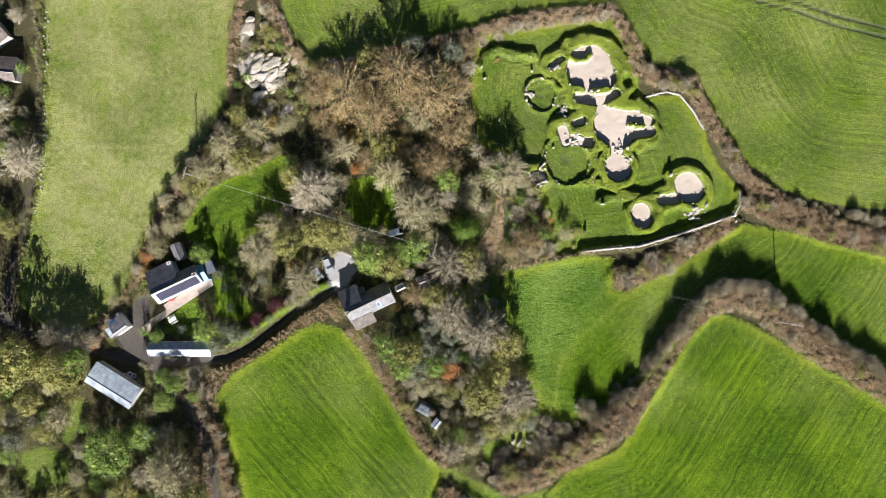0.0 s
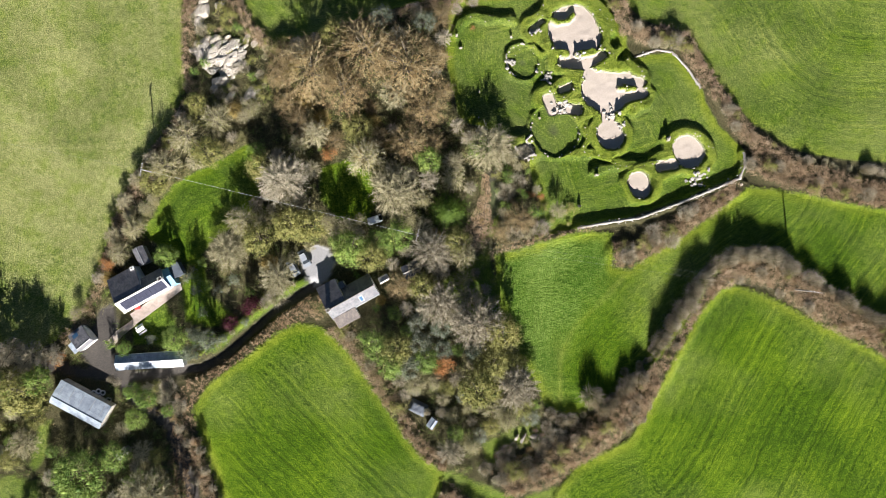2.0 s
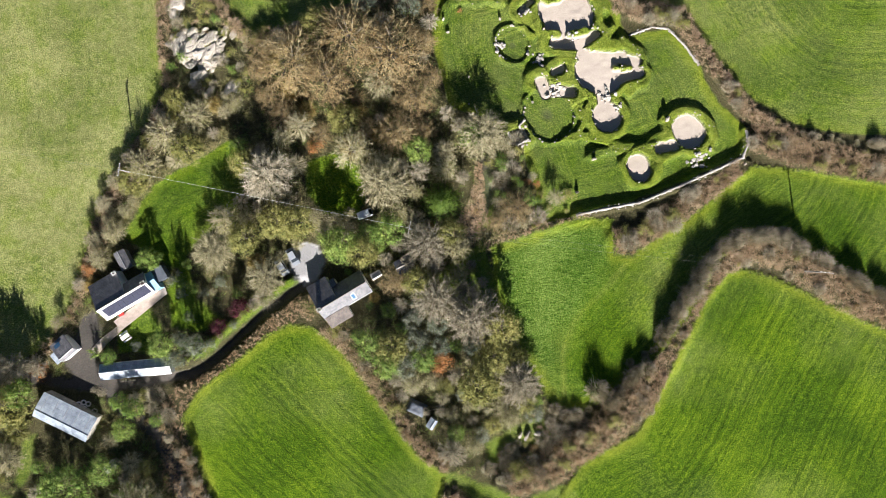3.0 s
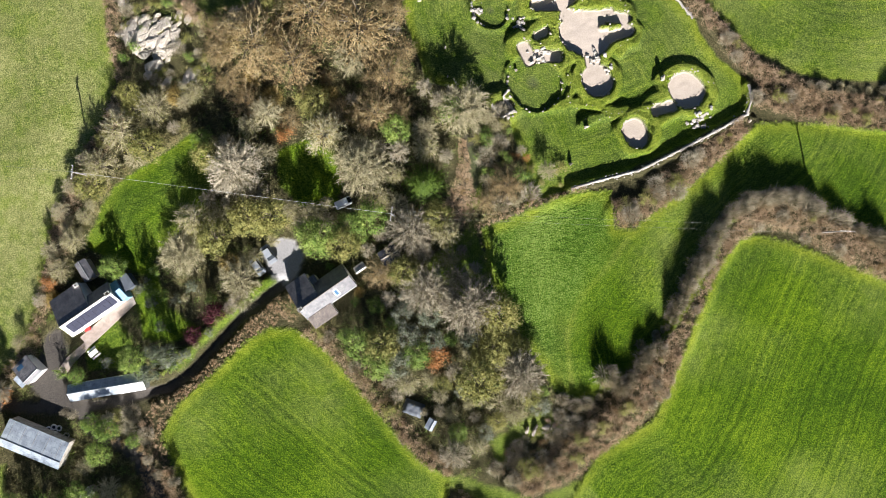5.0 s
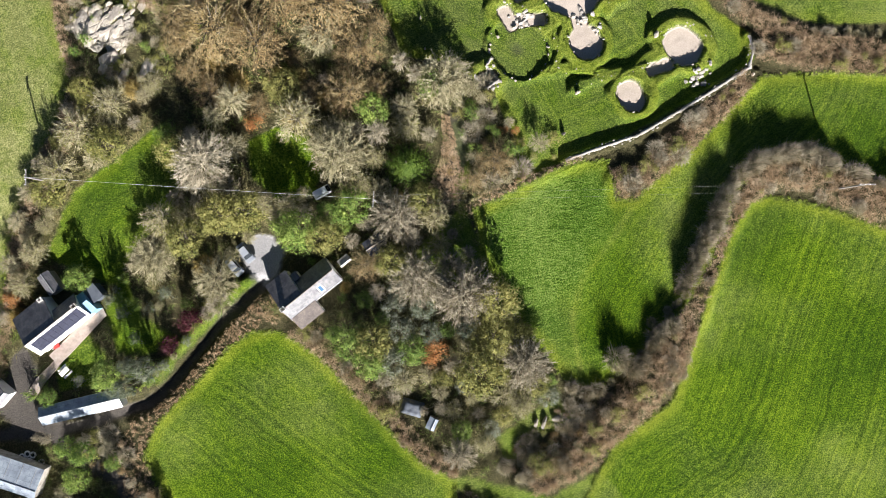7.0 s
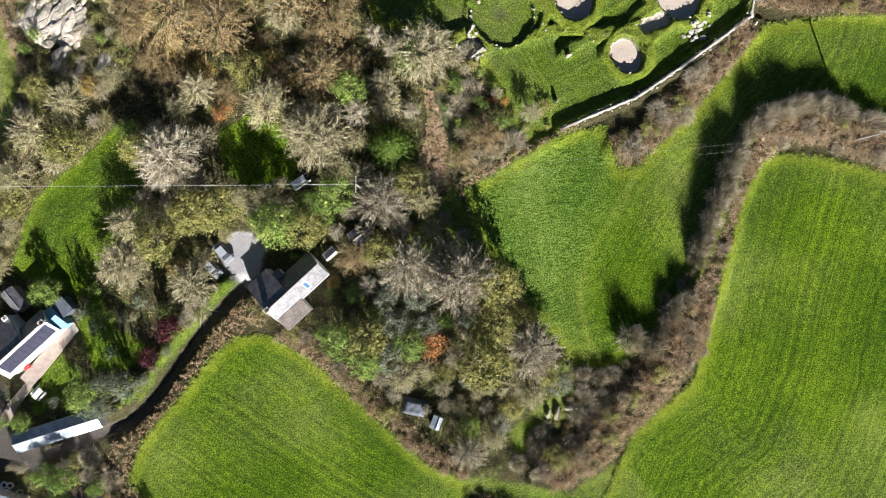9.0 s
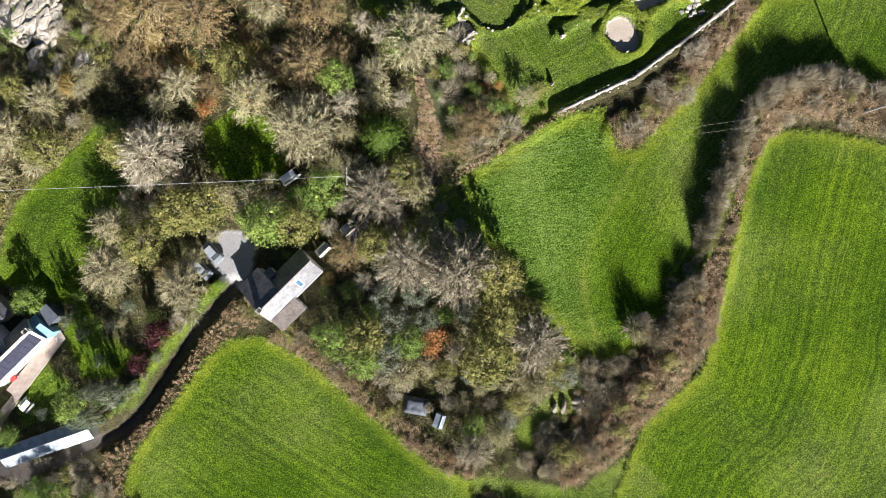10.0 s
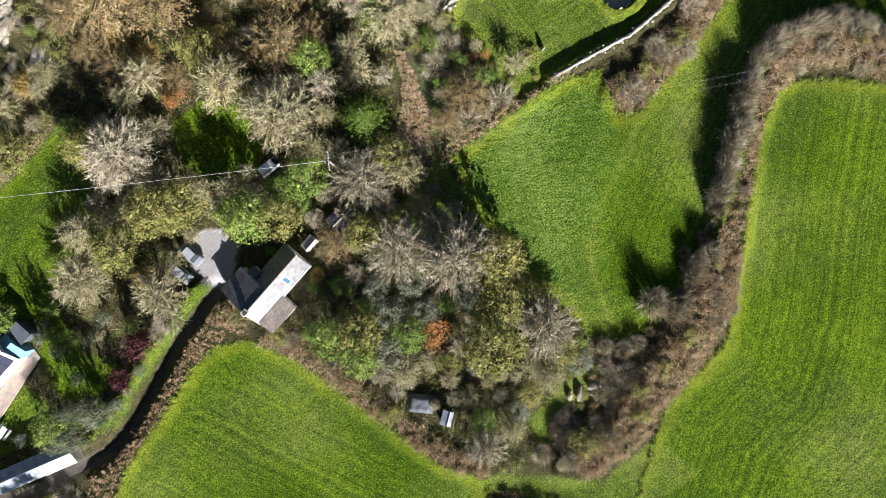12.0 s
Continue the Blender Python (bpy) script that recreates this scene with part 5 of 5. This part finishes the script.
def strip(line, half, density):
    seg = np.linalg.norm(np.diff(line, axis=0), axis=1)
    count = int(seg.sum() * 2 * half * density)
    k = rng.choice(len(seg), count, p=seg / seg.sum())
    f = rng.random(count)[:, None]
    p = line[k] + (line[k + 1] - line[k]) * f
    n = np.stack([-(line[k + 1] - line[k])[:, 1], (line[k + 1] - line[k])[:, 0]], 1) / seg[k][:, None]
    p = p + n * (rng.uniform(-1, 1, count) * half * (1 + 0.25 * vnoise(p[:, 0], p[:, 1], 4.0, 2, 6.0)))[:, None]
    keep = (np.abs(p[:, 0]) < 99) & (p[:, 1] > -60) & (p[:, 1] < 66) & (sd_line(p[:, 0], p[:, 1], LANE) > 1.15)
    for field in (FIELD_PALE, FIELD_NORTH, FIELD_NOOK, FIELD_EAST, FIELD_SOUTH, LAWN, GLADES[6]):
        keep &= sd_poly(p[:, 0], p[:, 1], field) > 0.15
    return p[keep, 0], p[keep, 1]


HEDGE_LABELS = {"ne": "brown bracken hedge between the ruins and the pasture", "ne_east": "wide tangled hedge between two green pastures", "n": "low scrubby hedge north of the ruins", "se": "wide brown bracken hedge winding between two pastures", "south_e": "overgrown bank along the southern pasture", "south_w": "dry grassy hedge bank beside the sunken lane", "wall": "bramble and bracken below the stone bank", "bottom": "brown scrub at the field corner", "nw": "straggling hedge along the pale pasture", "west": "stony hedge bank beside the track", "lawn": "dry grassy bank at the field's edge", "rock": "scrub at the foot of the rock outcrop", "rock_e": "dark hedge on the wood's north edge", "lawn_n": "olive scrub along the upper edge of the lawn", "lane_n": "bright grassy hedge bank above the sunken lane", "lane_s": "shaded hedge between the southern lane and pasture"}
for key, (line, half) in HEDGES.items():
    smooth = key in ("lawn", "south_w", "lane_n")
    x, y = strip(line, half, 6.0 if smooth else 3.3)
    scrub("hedge", x, y, {"lawn": M_DRY, "south_w": M_DRY, "lane_n": M_ROUGHGRASS, "lawn_n": M_UNDER, "west": M_UNDER}.get(key, M_BRACKEN), HEDGE_LABELS[key], "hedge", 0.3 if smooth else 0.6, 22 if smooth else 14, (0.085, 0.03), 3 if smooth else 30)
    if key in ("se", "ne", "ne_east", "nw", "rock_e", "bottom", "south_e"):
        for a, b in list(zip(x, y))[::22 if key != "rock_e" else 8]:
            if free(a, b, 0.9, 0.5):
                plant(str(rng.choice(["thicket", "bracken", "gorse"])), a, b, float(rng.uniform(0.7, 1.5)))

# the taller thorn scrub on the hedge's shaded side
for a, b in along(outline(1045, 748, 1090, 713, 1140, 655, 1190, 585, 1232, 532, 1282, 502, 1345, 512, 1410, 562, 1495, 618, 1568, 668, 1640, 710), 0.62, 0.35):
    plant("thicket", a, b, float(rng.uniform(1.15, 1.7)), float(rng.uniform(1.3, 1.95)))
grove("thicket", 1195, 152, 15, 1212, 150, 13, 1178, 148, 10, 1150, 120, 9, h=2.0, tall=1.7)
for a, b in along(outline(1385, 352, 1470, 376, 1568, 392, 1640, 410), 1.3, 0.3):
    plant("thicket", a, b, float(rng.uniform(0.9, 1.4)), float(rng.uniform(1.3, 2.1)))
grove("thicket", 985, 760, 11, 1002, 760, 11, 1022, 754, 11, 968, 748, 10, h=1.5, tall=1.3)
grove("thicket", 1040, 728, 17, 1052, 720, 14, 1098, 690, 14, h=3.5, tall=2.2)

# the withered bracken of the path between wood and ruins
PATCH = outline(880, 345, 892, 350, 890, 400, 893, 440, 875, 470, 848, 482, 832, 462, 842, 435, 868, 400, 876, 370)
pts = rng.uniform(PATCH.min(0), PATCH.max(0), (3400, 2))
pts = pts[sd_poly(pts[:, 0], pts[:, 1], PATCH) < 0.3 * vnoise(pts[:, 0], pts[:, 1], 1.5, 2, 4.0)]
scrub("bracken_patch", pts[:, 0], pts[:, 1], M_DRY, "smooth russet patch of withered bracken on the path", "bracken", 0.26, 20, (0.1, 0.022))

WOODLAND = outline(420, 30, 540, 110, 830, 70, 840, 250, 960, 330, 970, 450, 880, 480, 905, 640, 960, 740, 940, 840, 800, 830, 700, 700, 620, 570, 560, 530, 420, 630, 270, 640, 360, 720, 370, 900, -160, 900, -160, 600, 180, 600, 240, 480, 330, 350, 500, 270, 520, 230, 420, 200)
lo, hi = WOODLAND.min(0), WOODLAND.max(0)
pts = rng.uniform(lo, hi, (9500, 2))
open_ground = np.ones(len(pts), bool)
for poly in (LAWN, CLEARING, DRIVE, YARD, YARD_GREEN, RUIN_GREEN, PATIO, *GLADES[:3]):
    open_ground &= sd_poly(pts[:, 0], pts[:, 1], poly) > 0.3
for cx, cy, r in BUILT[:9]:
    open_ground &= np.hypot(pts[:, 0] - cx, pts[:, 1] - cy) > r * 0.9
inside = (sd_poly(pts[:, 0], pts[:, 1], WOODLAND) < 0) & open_ground
for line, half in ((LANE, 1.7), (LANE_SOUTH, 1.3), (TRACK_WEST, 1.1), (EARTH_PATH, 1.6)):
    inside &= sd_line(pts[:, 0], pts[:, 1], line) > half
pts = pts[inside]
third = len(pts) // 3
scrub("undergrowth", pts[:third, 0], pts[:third, 1], M_UNDER, "mixed brown and green undergrowth of the wood", "undergrowth", 0.9, 22, (0.09, 0.045), 26)
scrub("undergrowth", pts[third:2 * third, 0], pts[third:2 * third, 1], M_GREEN, "green ivy and brambles under the trees", "undergrowth", 0.85, 26, (0.08, 0.05), 10)
scrub("undergrowth", pts[2 * third:, 0], pts[2 * third:, 1], M_UNDER, "brown bracken litter under the trees", "undergrowth", 0.9, 20, (0.09, 0.04), 28)


# ---- rough grass at the field edges and on the banks ----
def rim_places(poly, step, depth):
    out = []
    ring = np.vstack([poly, poly[:1]])
    for x, y in along(ring, step, 0.25):
        out.append((x, y))
    q = np.array(out)
    d = sd_poly(q[:, 0], q[:, 1], poly)
    keep = (d < depth) & (np.abs(q[:, 0]) < 99) & (q[:, 1] > -72) & (q[:, 1] < 56)
    return q[keep, 0], q[keep, 1]


for poly, label in ((FIELD_SOUTH, "tussocky bright grass round the southern pasture"), (FIELD_EAST, "tussocky bright grass along the eastern pasture"), (FIELD_NOOK, "tussocky grass round the hooked pasture"), (FIELD_PALE, "rough dry grass along the pale pasture")):
    x, y = rim_places(poly, 0.3, 0.5)
    scrub("rough_grass", x, y, M_ROUGHGRASS, label, "grass", 0.32, 26, (0.13, 0.04))
lo, hi = RUIN_GREEN.min(0), RUIN_GREEN.max(0)
pts = rng.uniform(lo, hi, (9000, 2))
gz, gg, gd = ground_height(pts[:, 0], pts[:, 1])
pts = pts[(sd_poly(pts[:, 0], pts[:, 1], RUIN_GREEN) < -0.3) & (gz > 0.6) & (gg < 0.1)][:2200]
scrub("rough_grass", pts[:, 0], pts[:, 1], M_ROUGHGRASS, "dry tufted grass on the banks of the ruins", "grass", 0.22, 14, (0.1, 0.035))

# ---- stones ----
def stone_mesh(seed, detail=1):
    bm = bmesh.new()
    bmesh.ops.create_icosphere(bm, subdivisions=detail, radius=1.0)
    for v in bm.verts:
        d = v.co.normalized()
        k = 0.85 + 0.32 * noise.noise(d * 1.3 + Vector((seed * 7.1, seed * 3.3, 0))) + 0.16 * noise.noise(d * 3.5 + Vector((seed, 0, 9))) - 0.1 * abs(noise.noise(d * 6.0 + Vector((0, seed, 4))))
        v.co = d * k
    cuts = random.Random(seed)
    for _ in range(11):
        n = Vector((cuts.gauss(0, 1), cuts.gauss(0, 1), cuts.gauss(0, 0.8))).normalized()
        far = cuts.uniform(0.45, 0.75)
        for v in bm.verts:
            v.co -= n * max(0.0, v.co.dot(n) - far)
    me = bpy.data.meshes.new("stone")
    bm.to_mesh(me)
    bm.free()
    return me


STONES = [stone_mesh(k) for k in range(6)]
for me in STONES:
    me.materials.append(M_STONE)
PALE_STONES = [stone_mesh(k + 9) for k in range(4)]
for me in PALE_STONES:
    me.materials.append(M_PALESTONE)
ROCKS = [stone_mesh(k + 20, 3) for k in range(5)]
for me in ROCKS:
    me.materials.append(M_ROCK)


def stone_run(root, pts, s0, s1, kinds=STONES):
    for x, y in pts:
        ob = new("stone", kinds[int(rng.integers(len(kinds)))])
        ob.parent = root
        s = float(rng.uniform(s0, s1))
        ob.matrix_basis = pose(float(x), float(y), level(x, y) + s * 0.15, *[float(a) for a in rng.uniform(-25, 25, 2)], float(rng.uniform(0, 360))) @ Matrix.Diagonal((s * float(rng.uniform(1.0, 1.6)), s, s * float(rng.uniform(0.6, 1.0)), 1))


def floor_edge(floors, others, step, keep):
    """Places along the rim of a group of sunken floors."""
    out = []
    for a, b, c, e, r in floors:
        p, q = np.array(at(a, b)), np.array(at(c + 0.01, e))
        for ang in np.arange(0, 2 * math.pi, step / (r * UNIT)):
            d = np.array([math.cos(ang), math.sin(ang)])
            pt = (q if np.dot(d, q - p) > 0 else p) + d * (r * UNIT + 0.15)
            if floor_distance(pt[:1], pt[1:], others)[0] > 0.05 and rng.random() < keep:
                out.append(pt + rng.normal(size=2) * 0.1)
    return out


ALL_FLOORS = GRAVEL_FLOORS + GRASS_FLOORS
for label, group, step, keep in (("ruined drystone courtyard house with a gravel floor", GRAVEL_FLOORS[:5], 0.55, 0.55), ("ruined courtyard house with side chambers and a round room", GRAVEL_FLOORS[5:12], 0.55, 0.6),
                                 ("small round ruined stone hut", GRAVEL_FLOORS[12:14], 0.5, 0.65), ("low stone kerb round a gravel floor", GRAVEL_FLOORS[14:15], 0.7, 0.4), ("broken stone paving of a ruined hut", GRAVEL_FLOORS[15:], 0.5, 0.6), ("grass-grown ring of a ruined round house", GRASS_FLOORS, 0.7, 0.5)):
    root = thing("ruined_house", Matrix(), label, "ruin", "ruined village")
    stone_run(root, floor_edge(group, ALL_FLOORS, step * 0.8, keep * 0.85), 0.13, 0.36)
def wall_core(root, line, half, rise):
    """The packed rubble heart of a field wall, with an uneven top."""
    pts = []
    for a, b in zip(line[:-1], line[1:]):
        n = max(2, int(np.linalg.norm(b - a) / 0.25))
        pts += [a + (b - a) * k / n for k in range(n)]
    pts = np.array(pts + [line[-1]])
    d = np.gradient(pts, axis=0)
    d /= np.linalg.norm(d, axis=1, keepdims=True)
    side = np.stack([-d[:, 1], d[:, 0]], 1)
    rows = []
    for off, up in ((-1.0, -0.5), (-0.8, 0.7), (0.0, 1.0), (0.8, 0.7), (1.0, -0.5)):
        q = pts + side * (off * half * (1 + 0.35 * rng.normal(size=len(pts))))[:, None]
        z = ground_height(pts[:, 0], pts[:, 1])[0] + rise * up * (1 + 0.3 * rng.normal(size=len(pts)))
        rows.append(np.column_stack([q, z]))
    v = np.stack(rows, 1).reshape(-1, 3)
    o = np.arange(len(pts) - 1)[:, None] * 5
    f = np.concatenate([o + [k, k + 1, k + 6, k + 5] for k in range(4)])
    mesh_part("rubble_core", (v, f), M_PALESTONE, root)


root = thing("dry_stone_wall", Matrix(), "pale drystone field wall between ruins and pasture", "stone wall")
wall_core(root, FIELD_BANK, 0.25, 0.2)
stone_run(root, along(FIELD_BANK, 0.24, 0.24), 0.1, 0.28, PALE_STONES)
root = thing("dry_stone_wall", Matrix(), "pale stony bank along the ruins' eastern edge", "stone wall")
wall_core(root, outline(1142, 172, 1178, 163, 1203, 168, 1226, 196, 1246, 230), 0.22, 0.18)
stone_run(root, along(outline(1142, 172, 1178, 163, 1203, 168, 1226, 196, 1246, 230), 0.24, 0.2), 0.1, 0.26, PALE_STONES)
root = thing("dry_stone_wall", Matrix(), "tumbled stone bank beside the western track", "stone wall")
stone_run(root, along(outline(82, 20, 84, 130, 82, 240, 74, 330, 50, 440, 36, 500), 0.8, 0.3), 0.22, 0.4)
root = thing("stone_scatter", Matrix(), "loose stones on the turf banks of the ruins", "stones")
for line in BANKS:
    stone_run(root, along(line, 1.3, 0.4), 0.1, 0.24)

# heaps of fallen stone at the broken doorways
for u, v, r, n in ((955, 322, 9, 16), (1018, 246, 12, 18), (982, 118, 8, 12), (994, 196, 8, 12), (1230, 378, 12, 14), (1094, 264, 9, 12), (936, 172, 7, 10), (1052, 166, 8, 6), (1112, 284, 5, 6)):
    root = thing("stone_heap", Matrix(), "heap of fallen granite stones in the ruins", "stones", "stone heaps")
    cx, cy = at(u, v)
    stone_run(root, [(cx + rng.normal() * r * UNIT * 0.6, cy + rng.normal() * r * UNIT * 0.6) for _ in range(int(n * 1.7))], 0.2, 0.6, PALE_STONES)

root = thing("ruined_house", Matrix(), "roofless square cell of tumbled granite walls", "ruin", "ruined village")
cell_walls = (outline(936, 306, 948, 328), outline(948, 328, 966, 320), outline(966, 320, 954, 298), outline(954, 298, 962, 290))
for line in cell_walls:
    wall_core(root, line, 0.22, 0.5)
    stone_run(root, along(line, 0.3, 0.16), 0.18, 0.4, PALE_STONES)
root = thing("stone_kerb", Matrix(), "row of long pale kerb stones beside the round hut", "stones")
stone_run(root, along(outline(1212, 379, 1232, 377, 1246, 368, 1250, 358), 0.55, 0.1), 0.32, 0.55, PALE_STONES)

# upright and fallen single stones
for u, v, s in ((1066, 361, 0.75), (1187, 310, 0.8), (1036, 410, 0.7), (884, 212, 0.5), (880, 254, 0.4), (965, 276, 0.45), (980, 262, 0.45), (942, 126, 0.5), (1302, 392, 0.5), (1008, 150, 0.5), (858, 138, 0.55), (852, 120, 0.5)):
    x, y = at(u, v, 0.8)
    ob = tagged(new("standing_stone", ROCKS[int(rng.integers(5))]), "pale upright granite stone in the turf", "stone", "standing stones")
    ob.matrix_world = pose(x, y, level(x, y) + s * 0.6, 8, 5, float(rng.uniform(0, 360))) @ Matrix.Diagonal((s * 0.8, s * 0.6, s * 1.4, 1))
for u, v, t, l in ((920, 784, 60, 1.7), (909, 782, 65, 1.1), (938, 782, 10, 1.0)):
    x, y = at(u, v, 0.6)
    ob = tagged(new("stone_slab", ROCKS[int(rng.integers(5))]), "long flat granite slab lying in the grass", "stone", "granite slabs")
    ob.matrix_world = pose(x, y, level(x, y) + 0.4, 0, 6, t) @ Matrix.Diagonal((l, 0.55, 0.55, 1))
# the rock outcrop
def boulder(u, v, a, b, sink=0.45):
    x, y = at(u, v, 1.0)
    ob = tagged(new("boulder", ROCKS[int(rng.integers(5))]), "sunlit pale granite boulder of a rock outcrop", "boulder", "rock outcrop")
    ob.matrix_world = pose(x, y, level(x, y) + b * sink, float(rng.uniform(-18, 18)), float(rng.uniform(-10, 10)), float(rng.uniform(10, 60))) @ Matrix.Diagonal((a * 2.1, b * 2.2, b * 1.3, 1))


for u, v, a, b in ((437, 50, 1.4, 0.9), (441, 36, 0.8, 0.6), (431, 66, 0.9, 0.7), (466, 40, 0.8, 0.4), (455, 100, 0.8, 0.6), (435, 113, 1.3, 0.9), (450, 122, 1.7, 1.0), (468, 118, 1.3, 0.8), (485, 110, 1.3, 0.8), (443, 136, 1.2, 0.8),
                   (480, 136, 1.6, 0.8), (462, 134, 1.1, 0.8), (470, 150, 1.0, 0.7), (486, 150, 0.9, 0.6), (460, 167, 1.3, 0.8), (448, 178, 0.7, 0.5), (508, 188, 1.1, 0.7), (518, 192, 0.9, 0.5), (476, 192, 0.8, 0.4), (508, 100, 0.8, 0.4), (520, 106, 0.8, 0.4), (425, 112, 0.8, 0.7), (497, 126, 0.9, 0.5)):
    boulder(u, v, a, b)
CRAG = outline(422, 104, 440, 94, 500, 96, 504, 122, 494, 150, 470, 176, 448, 160, 430, 134)
for _ in range(60):
    x, y = rng.uniform(CRAG.min(0), CRAG.max(0))
    if sd_poly(np.array([x]), np.array([y]), CRAG)[0] < 0:
        boulder(784 + x / UNIT, 441 - y / UNIT, float(rng.uniform(0.35, 0.8)), float(rng.uniform(0.25, 0.5)), 0.9)
